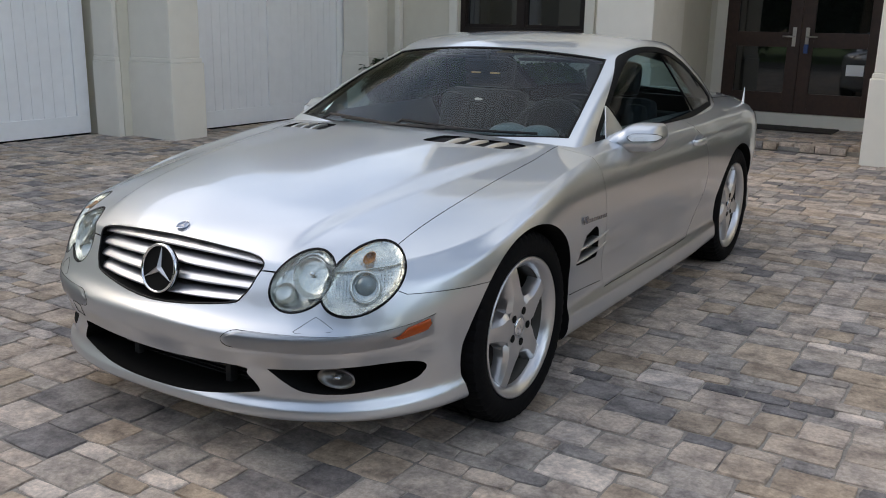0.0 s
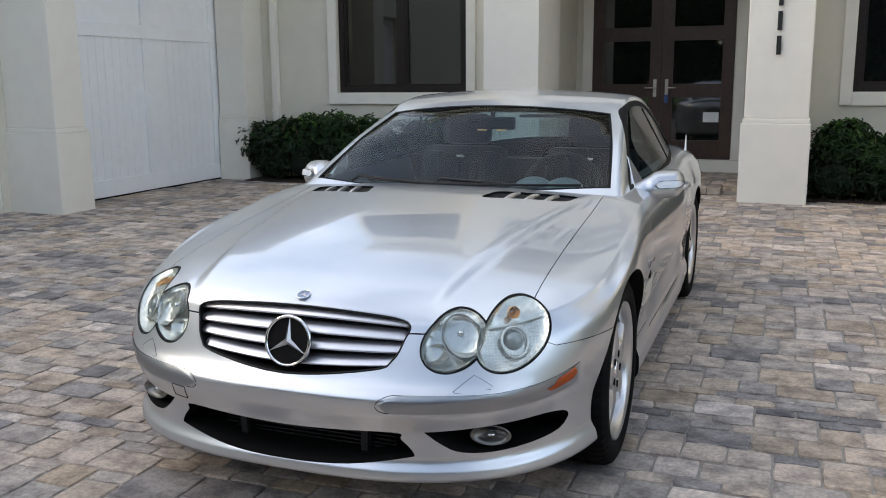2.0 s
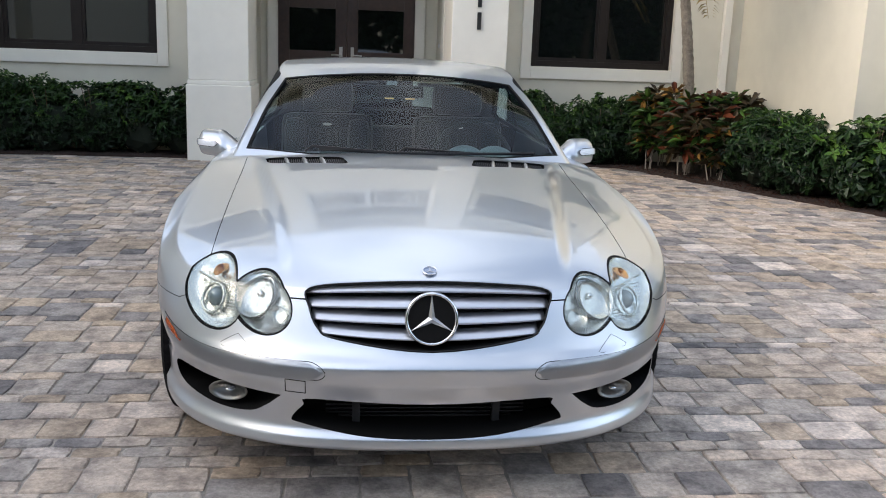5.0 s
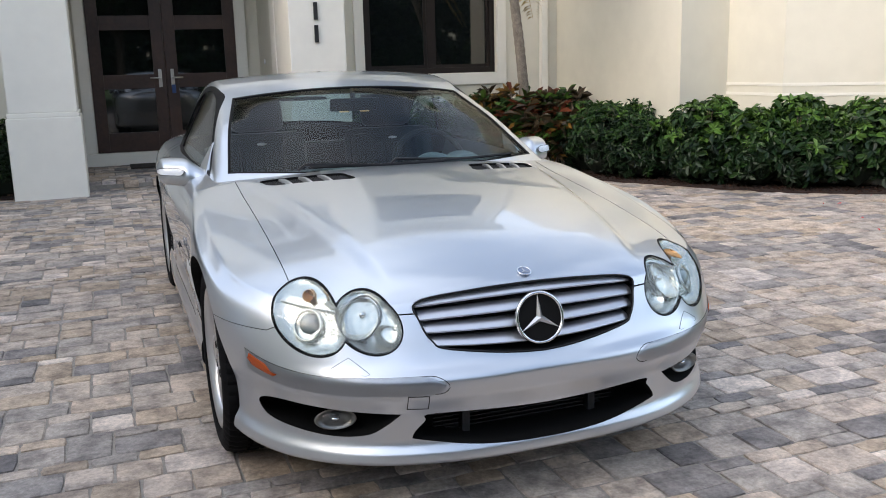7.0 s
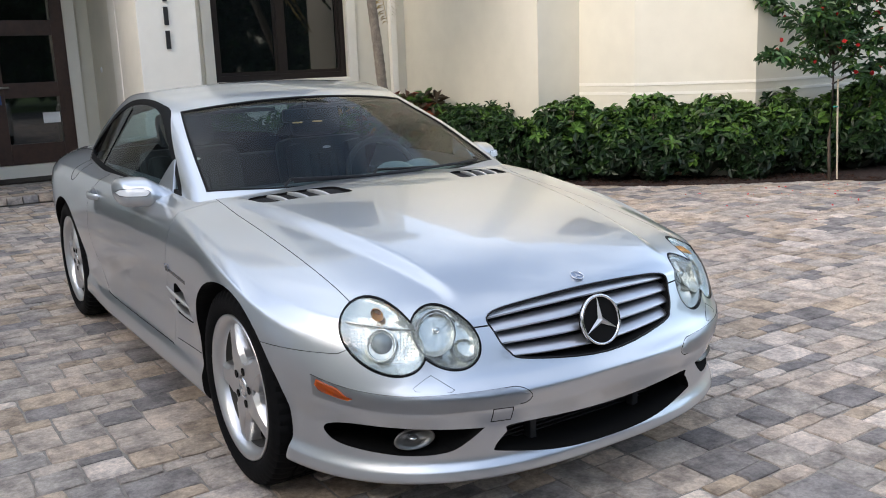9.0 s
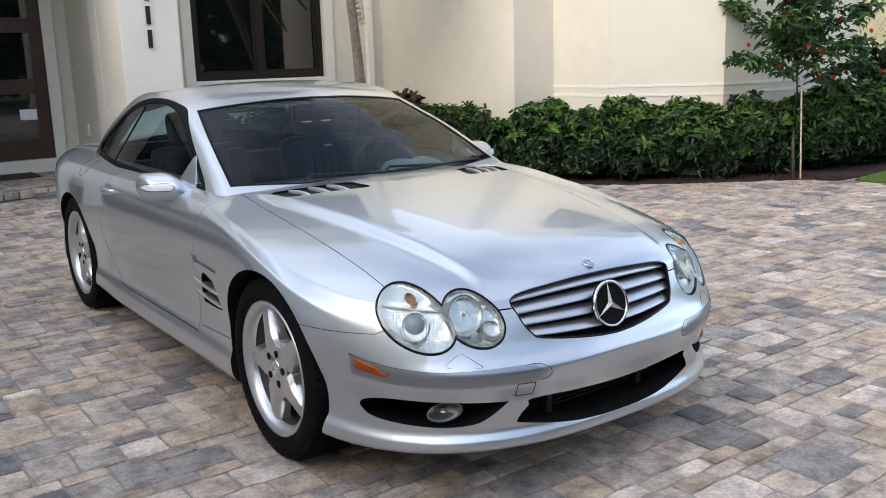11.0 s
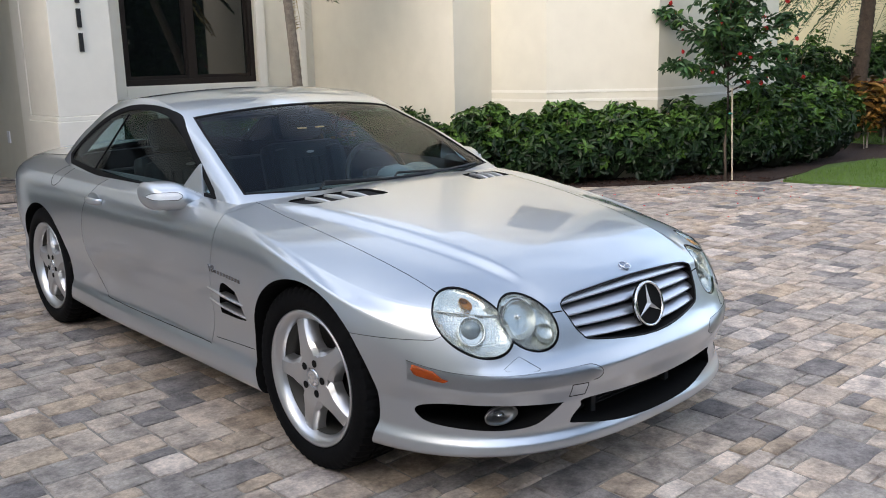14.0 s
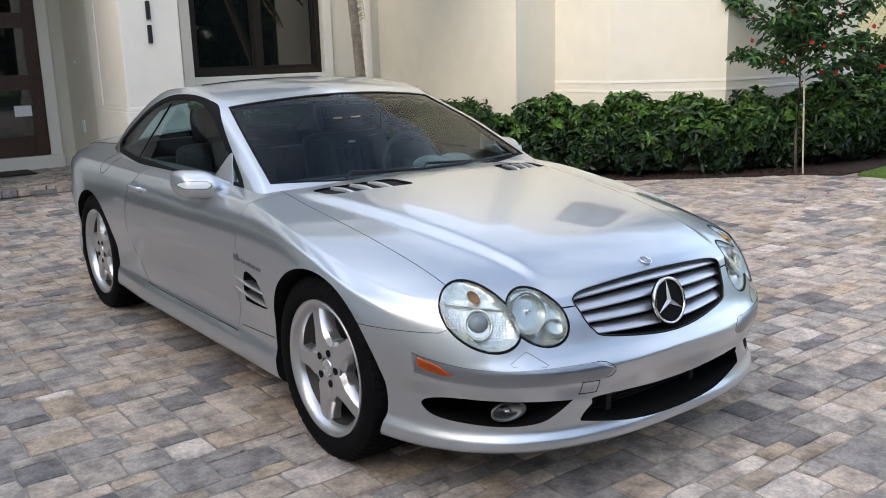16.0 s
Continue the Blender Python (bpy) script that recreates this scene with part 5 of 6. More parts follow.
def house_window(name, x0, x1, z0, z1, y, trim=True):
    """Bronze-framed sliding window with two panes, a mullion and a flat stucco surround."""
    ob = tagged(part(name, boxes(((x0, y + 0.05, z0), (x0 + 0.07, y + 0.16, z1)), ((x1 - 0.07, y + 0.05, z0), (x1, y + 0.16, z1)), ((x0 + 0.07, y + 0.05, z0), (x1 - 0.07, y + 0.16, z0 + 0.07)), ((x0 + 0.07, y + 0.05, z1 - 0.07), (x1 - 0.07, y + 0.16, z1)),
                                 (((x0 + x1) / 2 - 0.045, y + 0.06, z0 + 0.07), ((x0 + x1) / 2 + 0.045, y + 0.15, z1 - 0.07)), bevel=0.004), window_frame_mat), "dark bronze framed house window with two panes", "window", kind="structure")
    mid = (x0 + x1) / 2
    for a, b in ((x0 + 0.07, mid - 0.045), (mid + 0.045, x1 - 0.07)):
        part("pane", boxes(((a, y + 0.10, z0 + 0.07), (b, y + 0.11, z1 - 0.07))), window_glass, ob, "dark reflecting pane")
        part("sash", boxes(((a, y + 0.075, z0 + 0.07), (a + 0.035, y + 0.10, z1 - 0.07)), ((b - 0.035, y + 0.075, z0 + 0.07), (b, y + 0.10, z1 - 0.07)), ((a + 0.035, y + 0.075, z0 + 0.07), (b - 0.035, y + 0.10, z0 + 0.11)), ((a + 0.035, y + 0.075, z1 - 0.11), (b - 0.035, y + 0.10, z1 - 0.07))), window_frame_mat, ob)
    if trim:
        part("window_surround", boxes(((x0 - 0.13, y - 0.035, z0 - 0.15), (x0 - 0.005, y + 0.02, z1 + 0.14)), ((x1 + 0.005, y - 0.035, z0 - 0.15), (x1 + 0.13, y + 0.02, z1 + 0.14)), ((x0 - 0.005, y - 0.035, z0 - 0.15), (x1 + 0.005, y + 0.02, z0 - 0.003)), ((x0 - 0.005, y - 0.035, z1 + 0.003), (x1 + 0.005, y + 0.02, z1 + 0.14)), bevel=0.006), stucco_trim, ob, "flat cream stucco surround")
    return ob


house_window("window_1", *WIN1, SILL_Z, HEAD_Z, 7.9)
house_window("window_2", *WIN2, SILL_Z, HEAD_Z, 7.9)
house_window("window_3", *UP[0], *UP_Z, 7.9)
house_window("window_4", *UP[1], *UP_Z, 7.9)
house_window("window_5", -1.0, 0.5, 4.6, 6.6, 9.38, False)


def entrance_door(name, x0, x1, handle_side):
    """One leaf of dark wood with glazed panels."""
    z0, z1, y = 0.25, 2.64, 9.44
    ob = tagged(part(name, boxes(((x0, y, z0), (x0 + 0.15, y + 0.05, z1)), ((x1 - 0.15, y, z0), (x1, y + 0.05, z1)), *[((x0 + 0.15, y, a), (x1 - 0.15, y + 0.05, b)) for a, b in ((z0, 0.50), (1.06, 1.24), (1.80, 1.98), (2.52, z1))], bevel=0.004), dark_wood), "dark stained wooden entrance door with glass panels", "door", kind="structure")
    for a, b in ((0.50, 1.06), (1.24, 1.80), (1.98, 2.52)):
        part("pane", boxes(((x0 + 0.15, y + 0.02, a), (x1 - 0.15, y + 0.03, b))), window_glass, ob, "dark reflecting glass panel")
    hx = x1 - 0.075 if handle_side > 0 else x0 + 0.075
    plate = part("door_handle", boxes(((hx - 0.022, y - 0.012, 1.07), (hx + 0.022, y, 1.30)), bevel=0.004), steel, ob, "brushed steel handle plate")
    bm = tube(bmesh.new(), [(hx, y - 0.012, 1.19), (hx, y - 0.05, 1.19), (hx - handle_side * 0.02, y - 0.058, 1.19), (hx - handle_side * 0.13, y - 0.058, 1.19)], 0.010, 8)
    part("lever", bm, steel, plate, smooth=True)
    return ob


entrance_door("door_1", -1.213, -0.292, 1)
entrance_door("door_2", -0.288, 0.633, -1)

# garage wing
gar = [((-7.4, 7.52, -0.1), (-5.5, 8.2, WEST_H)), ((-7.2, 4.42, 2.55), (-5.9, 7.52, WEST_H)), ((-7.6, -9.0, 2.55), (-6.2, 4.42, WEST_H)), ((-7.4, 3.92, -0.1), (-6.12, 4.42, 2.55)), ((-7.6, -9.0, -0.1), (-6.2, 1.1, 2.55)), ((-7.0, 4.42, -0.1), (-5.90, 4.80, 2.55))]
structure("wall_west", "cream stucco garage wing", "wall", gar, stucco)
pier("pier_garage", -6.12, -5.48, 4.05, 4.46, WEST_H, 0.86)
pier("pier_corner", -5.90, -5.47, 7.46, 7.93, WEST_H, 0.86, 0.02)
pier("pier_step", -6.5, -6.15, 3.87, 4.04, 2.6, 0.86, 0.015)


def garage_door(name, x, y0, y1, columns):
    """White carriage-style door: raised stiles and rails over vertical boards."""
    ob = tagged(part(name, boxes(((x - 0.06, y0, 0.015), (x - 0.03, y1, 2.55))), garage_white), "white carriage-style garage door with boarded panels", "garage door", kind="structure")
    part("bottom_seal", boxes(((x - 0.065, y0, -0.02), (x - 0.02, y1, 0.015))), rubber_seal, ob, "black rubber strip")
    w = (y1 - y0) / columns
    st = 0.16
    items = [((x - 0.03, y0, 0.015), (x, y1, 0.21)), ((x - 0.03, y0, 1.82), (x, y1, 1.98)), ((x - 0.03, y0, 2.42), (x, y1, 2.55))]
    part("rails", boxes(*items, bevel=0.004), garage_white, ob)
    for c in range(columns + 1):
        y = y0 + c * w
        a, b = max(y0, y - st), min(y1, y + st)
        part("stile", boxes(((x - 0.03, a, 0.21), (x - 0.001, b, 1.82)), ((x - 0.03, a, 1.98), (x - 0.001, b, 2.42)), bevel=0.004), garage_white, ob)
    for c in range(columns):
        a, b = y0 + c * w + st, y0 + (c + 1) * w - st
        n = 8
        for k in range(n):
            p, q = a + (b - a) * k / n + 0.0015, a + (b - a) * (k + 1) / n - 0.0015
            part("board", boxes(((x - 0.034, p, 0.21), (x - 0.018, q, 1.82)), bevel=0.003), garage_white, ob)
    return ob


garage_door("garage_door_2", -5.93, 4.80, 7.52, 2)
garage_door("garage_door_1", -6.6, 1.10, 3.84, 2)


def downpipe(x, y, top_z):
    bm = boxes(((x - 0.045, y - 0.09, 0.02), (x + 0.045, y - 0.012, top_z)), bevel=0.008)
    ob = tagged(part("downpipe", bm, stucco_trim), "cream painted square rainwater downpipe on the wall", "downpipe")
    for z in (0.9, 2.6, 4.6):
        part("bracket", boxes(((x - 0.055, y - 0.096, z), (x + 0.055, y - 0.002, z + 0.03))), stucco_trim, ob)
    return ob


downpipe(-5.24, 7.9, WEST_H)
downpipe(4.40, 7.9, WALL_H)

# east wing: stepped and angled stucco walls
def outline_wall(name, label, points, z0, z1, depth, mat, offset=0.0):
    """A wall along plan points; its outer face lies on them, its depth behind (to the right of the way)."""
    bm = bmesh.new()
    p = [Vector((*q, 0)) for q in points]
    outer, inner = [], []
    for i, q in enumerate(p):
        d0 = (q - p[i - 1]).normalized() if i else (p[1] - p[0]).normalized()
        d1 = (p[i + 1] - q).normalized() if i < len(p) - 1 else d0
        n = Vector((d0.y, -d0.x, 0)) + Vector((d1.y, -d1.x, 0))
        n = n / max(n.length_squared / 2, 0.4)
        outer.append(q + n * offset)
        inner.append(q - n * depth)
    for a, b, c, d in zip(outer, outer[1:], inner, inner[1:]):
        vs = [bm.verts.new((v.x, v.y, z)) for z in (z0, z1) for v in (a, b, d, c)]
        for f in ((3, 2, 1, 0), (4, 5, 6, 7), (0, 1, 5, 4), (1, 2, 6, 5), (2, 3, 7, 6), (3, 0, 4, 7)):
            bm.faces.new([vs[k] for k in f])
    bmesh.ops.recalc_face_normals(bm, faces=bm.faces)
    return tagged(part(name, bm, mat), label, "wall", kind="structure")


EAST = [(4.62, 8.2), (4.62, 5.12), (5.22, 5.12), (5.24, 4.28), (6.09, 3.40), (8.7, 3.40), (8.7, 9.0)]
outline_wall("wall_east", "warm cream stucco east wing with angled corner", EAST[::-1], -0.1, EAST_H, -0.25, stucco)
for z in (0.875, 0.975):
    outline_wall("band", "raised stucco band along the east wing", EAST[-2:1:-1], z, z + 0.030, -0.02, stucco_trim, -0.006)

# upper windows of the east wing
house_window("window_6", 6.6, 7.6, 3.4, 4.8, 3.40 - 0.165, False)
corner_window = house_window("window_7", -0.42, 0.42, 3.4, 4.8, -0.165, False)
corner_window.matrix_basis = pose(5.665, 3.84, 0, 0, 0, -46)

# paved drive: courses of tumbled blocks on a fixed lattice
UNIT = 0.0775
PAVE = (-7.4, 9.4, -6.2, 9.5)


BED_EDGE = spline((1.5, 7.33), (2.2, 7.36), (2.95, 7.25), (3.3, 6.55), (3.75, 5.65), (4.2, 4.72), (4.85, 3.75), (5.5, 3.22), (6.3, 2.68), (6.6, 2.30), (6.75, 1.60), (6.86, 1.0), (7.15, 0.0), (7.9, -1.2), (9.6, -2.8))


def paved(x, y):
    if -1.45 < x < 0.95 and 7.62 < y < 9.42:
        return True
    if y > 7.3 and not (-1.45 < x < 0.95 and y < 7.62):
        return False
    if x < -5.95 and y > 4.0 or x < -6.62:
        return False
    return x < 1.5 or y < float(BED_EDGE(x))


def block_mesh(w, d, rnd):
    """One tumbled block with uneven, worn upper edges, about its middle."""
    bm = bmesh.new()
    g = 0.0014
    rows = []
    for z, inset in ((-0.075, 0.0), (-0.010, 0.0), (-0.0022, 0.0018), (0.0, 0.0065)):
        ring_ = []
        for i in range(8):
            cx, cy = ((-1, -1), (0, -1), (1, -1), (1, 0), (1, 1), (0, 1), (-1, 1), (-1, 0))[i]
            jx, jy = rnd.uniform(-0.003, 0.003), rnd.uniform(-0.003, 0.003)
            k = 0.0042 if cx and cy else 0
            ring_.append(bm.verts.new((cx * (w / 2 - g - inset - k) + jx, cy * (d / 2 - g - inset - k) + jy, z + (rnd.uniform(-0.0015, 0.0015) if z > -0.01 else 0))))
        rows.append(ring_)
    for a, b in zip(rows, rows[1:]):
        for i in range(8):
            bm.faces.new((a[i], a[(i + 1) % 8], b[(i + 1) % 8], b[i]))
    bm.faces.new(rows[-1])
    return bm


def lay_drive():
    rnd = random.Random(7)
    nx, ny = int((PAVE[1] - PAVE[0]) / UNIT), int((PAVE[3] - PAVE[2]) / UNIT)
    taken = np.zeros((nx, ny), bool)
    ids = np.zeros((nx, ny), int)
    sizes = [(2, 2), (3, 2), (2, 2), (2, 3), (3, 2), (2, 2), (3, 3)]
    drive = tagged(new("drive"), "drive of tumbled concrete pavers in greys and tans", "pavement", kind="structure")
    forms, loose = {}, {}
    verts, faces, tones, base = [], [], [], 0
    singles = []
    for i in range(nx):
        for j in range(ny):
            if taken[i, j]:
                continue
            rnd.shuffle(sizes)
            fits = [(w, d) for w, d in sizes + [(1, 2), (2, 1), (1, 1)] if i + w <= nx and j + d <= ny and not taken[i:i + w, j:j + d].any()]
            best = [s for s in fits if i == 0 or j + s[1] >= ny or ids[i - 1, j + s[1] - 1] == ids[i - 1, j + s[1]]]
            w, d = (best if best and best[0][1] > 1 else fits)[0]
            taken[i:i + w, j:j + d] = True
            ids[i:i + w, j:j + d] = len(singles) + 100000 * i + j
            x, y = PAVE[0] + (i + w / 2) * UNIT, PAVE[2] + (j + d / 2) * UNIT
            if paved(x, y):
                singles.append((x, y, w, d))
    near = sorted(singles, key=lambda s: (s[0] * 0.75) ** 2 + (s[1] + 1.0) ** 2)[:300]
    near_set = set(near)
    for x, y, w, d in singles:
        key = (w, d, rnd.randrange(5))
        if key not in forms:
            bm = block_mesh(w * UNIT, d * UNIT, rnd)
            me = bpy.data.meshes.new("paver")
            bm.to_mesh(me)
            bm.free()
            me.materials.append(paver_mat)
            forms[key] = (me, [v.co.copy() for v in me.vertices], [tuple(p.vertices) for p in me.polygons])
        me, co, fs = forms[key]
        if (x, y, w, d) in near_set and key not in loose:
            loose[key] = me.copy()
            loose[key].materials[0] = paver_single
        tone = rnd.random()
        lift, tx, ty = rnd.uniform(-0.003, 0.002) + (0.085 if y > 7.62 and -1.5 < x < 1.0 else 0.0), rnd.uniform(-0.008, 0.008), rnd.uniform(-0.008, 0.008)
        flip = rnd.choice((1, -1))
        if (x, y, w, d) in near_set:
            ob = new("paver", loose[key])
            ob.parent = drive
            ob.matrix_basis = Matrix.Translation((x, y, lift)) @ Euler((tx, ty, 0 if flip > 0 else math.pi)).to_matrix().to_4x4()
            continue
        for v in co:
            verts.append((x + flip * v.x, y + flip * v.y, lift + v.z + tx * v.y * flip + ty * v.x * flip))
        faces += [tuple(base + k for k in f) for f in fs]
        tones += [tone] * len(co)
        base += len(co)
    me = bpy.data.meshes.new("paver_field")
    me.from_pydata(verts, [], faces)
    at = me.attributes.new("tone", "FLOAT", "POINT")
    at.data.foreach_set("value", tones)
    me.materials.append(paver_mat)
    rest = new("paver_field", me)
    rest.parent = drive
    rest["kind"] = "stuff"


lay_drive()
structure("porch_floor", "raised porch floor of grey pavers", "floor", [((-1.45, 7.66, -0.07), (0.95, 9.5, 0.045))], joint_sand)


# ---- planting ----
def leaves(verts, faces, centres, normals, size, ratio=0.45, curl=0.25, rnd=None, aim=None):
    """Adds bent pointed leaves at centres; each lies roughly square to its normal."""
    n = len(centres)
    r = np.random.RandomState(rnd)
    nrm = normals + r.normal(0, 0.45, (n, 3))
    nrm /= np.linalg.norm(nrm, axis=1)[:, None]
    t = np.cross(nrm, r.normal(0, 1, (n, 3)))
    if aim is not None:
        t = np.asarray(aim) - nrm * np.sum(np.asarray(aim) * nrm, 1)[:, None]
    t /= np.linalg.norm(t, axis=1)[:, None]
    b = np.cross(nrm, t)
    L = (size * r.uniform(0.65, 1.25, n))[:, None]
    W = L * ratio
    base = centres - t * L * (0.5 if aim is None else 0.0)
    mid = nrm * L * curl
    pts = [base, base + t * L * 0.30 + b * W * 0.42 + mid * 0.22, base + t * L * 0.68 + b * W * 0.46 + mid * 0.10, base + t * L - mid, base + t * L * 0.68 - b * W * 0.46 + mid * 0.10, base + t * L * 0.30 - b * W * 0.42 + mid * 0.22]
    o = len(verts)
    verts.extend(map(tuple, np.stack(pts, 1).reshape(-1, 3)))
    for i in range(n):
        k = o + 6 * i
        faces.extend(((k, k + 1, k + 2, k + 3), (k, k + 3, k + 4, k + 5)))


def leaf_object(name, groups, parent, kind="stuff", label=""):
    """One mesh of leaves; groups is a list of (material, centres, normals, size, ratio, and where wanted the way each points)."""
    verts, faces, index = [], [], []
    mats = []
    for gi, (mat, c, nn, size, ratio, *aim) in enumerate(groups):
        before = len(faces)
        leaves(verts, faces, np.asarray(c), np.asarray(nn), size, ratio, rnd=gi * 17 + len(c) % 97, aim=aim[0] if aim else None)
        index += [gi] * (len(faces) - before)
        mats.append(mat)
    me = bpy.data.meshes.new(name)
    me.from_pydata(verts, [], faces)
    for m in mats:
        me.materials.append(m)
    me.polygons.foreach_set("material_index", index)
    ob = new(name, me)
    ob.parent = parent
    ob["kind"] = kind
    if label:
        ob["label"] = label
    return ob


def whorls(rng, p, m, each, flat=0.55):
    """Turns twig ends and their outward ways into rosettes: leaf bases, normals and the way each leaf points."""
    out = m / np.linalg.norm(m, axis=1)[:, None]
    u = np.cross(out, rng.normal(0, 1, out.shape))
    u /= np.linalg.norm(u, axis=1)[:, None]
    v = np.cross(out, u)
    base, nrm, aim = [], [], []
    for k in range(each):
        a = k * math.tau / each + rng.uniform(-0.35, 0.35, (len(p), 1))
        ray = u * np.cos(a) + v * np.sin(a)
        base.append(p + out * rng.uniform(-0.012, 0.012, (len(p), 1)))
        aim.append(ray + out * rng.uniform(0.05, flat, (len(p), 1)))
        nrm.append(out * 1.2 - ray * 0.25)
    return np.concatenate(base), np.concatenate(nrm), np.concatenate(aim)


def lumpy(rng, c, r, n, lumps=9):
    """Points and outward normals on an uneven heap of rounded clumps filling an ellipsoid."""
    cs = []
    for _ in range(lumps):
        v = rng.normal(0, 1, 3)
        v /= np.linalg.norm(v)
        v[2] = v[2] * 0.9
        cs.append(np.array(c) + v * np.array(r) * rng.uniform(0.40, 0.66))
    pts, nrm = [], []
    per = n // lumps
    for q in cs:
        v = rng.normal(0, 1, (per, 3))
        v /= np.linalg.norm(v, axis=1)[:, None]
        rad = np.array(r) * rng.uniform(0.42, 0.62) * np.array([1, 1, 0.9])
        pts.append(q + v * rad * rng.uniform(0.72, 1.08, (per, 1)))
        nrm.append(v + np.array([0, 0, 0.5]))
    p, m = np.concatenate(pts), np.concatenate(nrm)
    keep = p[:, 2] > 0.04
    return p[keep], m[keep]


def shrub(x, y, rx, ry, height, mats, size, ratio, label, count, seed, name="shrub", group="hedge by the house"):
    rng = np.random.RandomState(seed)
    ob = tagged(new(name), label, "shrub", group)
    ob.location = (x, y, 0.0)
    stems = bmesh.new()
    for k in range(6):
        a = rng.uniform(0, math.tau)
        tube(stems, [(0.03 * math.cos(a), 0.03 * math.sin(a), -0.05), (rx * 0.4 * math.cos(a), ry * 0.4 * math.sin(a), height * 0.45), (rx * 0.7 * math.cos(a), ry * 0.7 * math.sin(a), height * 0.8)], [0.012, 0.008, 0.003], 5)
    part("stems", stems, bark, ob)
    # solid near-black core paints the shade deep inside the foliage
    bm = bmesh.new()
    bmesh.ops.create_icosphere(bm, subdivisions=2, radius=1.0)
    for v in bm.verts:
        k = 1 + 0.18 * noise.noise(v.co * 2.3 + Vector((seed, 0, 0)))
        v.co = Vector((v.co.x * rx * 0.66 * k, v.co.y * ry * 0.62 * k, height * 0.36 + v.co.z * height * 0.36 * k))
    part("inner_shade", bm, hedge_core, ob, "dark core standing in for inner shade")
    p, m = lumpy(rng, (0, 0, height * 0.50), (rx * 1.02, ry * 1.02, height * 0.50), count // 3, 14)
    cut = [int(len(p) * f) for f in np.cumsum([w for _, w in mats])]
    order = rng.permutation(len(p))
    p, m = p[order], m[order]
    # leaf materials sorted by height with jitter: darker low, brighter high
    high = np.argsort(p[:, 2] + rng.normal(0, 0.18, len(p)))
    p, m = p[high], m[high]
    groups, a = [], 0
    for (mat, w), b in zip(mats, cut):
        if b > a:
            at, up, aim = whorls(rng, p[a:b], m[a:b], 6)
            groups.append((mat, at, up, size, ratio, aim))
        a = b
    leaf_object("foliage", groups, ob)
    return ob


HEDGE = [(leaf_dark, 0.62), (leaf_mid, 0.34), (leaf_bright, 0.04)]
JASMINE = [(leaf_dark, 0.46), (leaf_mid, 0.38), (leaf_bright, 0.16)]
rnd = random.Random(5)
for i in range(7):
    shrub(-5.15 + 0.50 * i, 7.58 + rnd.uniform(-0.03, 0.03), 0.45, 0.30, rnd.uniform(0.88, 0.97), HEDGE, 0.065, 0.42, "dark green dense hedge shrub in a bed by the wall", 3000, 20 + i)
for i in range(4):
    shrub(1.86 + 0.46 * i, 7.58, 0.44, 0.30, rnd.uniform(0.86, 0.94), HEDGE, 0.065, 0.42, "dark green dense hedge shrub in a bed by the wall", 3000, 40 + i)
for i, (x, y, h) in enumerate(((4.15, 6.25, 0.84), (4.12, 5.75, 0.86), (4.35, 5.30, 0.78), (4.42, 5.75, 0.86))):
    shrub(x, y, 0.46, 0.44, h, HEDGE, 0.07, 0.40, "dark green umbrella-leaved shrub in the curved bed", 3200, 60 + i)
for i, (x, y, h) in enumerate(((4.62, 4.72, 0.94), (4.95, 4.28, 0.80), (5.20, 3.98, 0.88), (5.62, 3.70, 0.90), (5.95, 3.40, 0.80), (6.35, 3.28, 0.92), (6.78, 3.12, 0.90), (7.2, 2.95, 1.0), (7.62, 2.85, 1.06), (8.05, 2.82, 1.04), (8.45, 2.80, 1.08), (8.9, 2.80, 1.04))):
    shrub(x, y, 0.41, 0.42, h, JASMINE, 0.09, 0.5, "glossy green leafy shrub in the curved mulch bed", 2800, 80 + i)


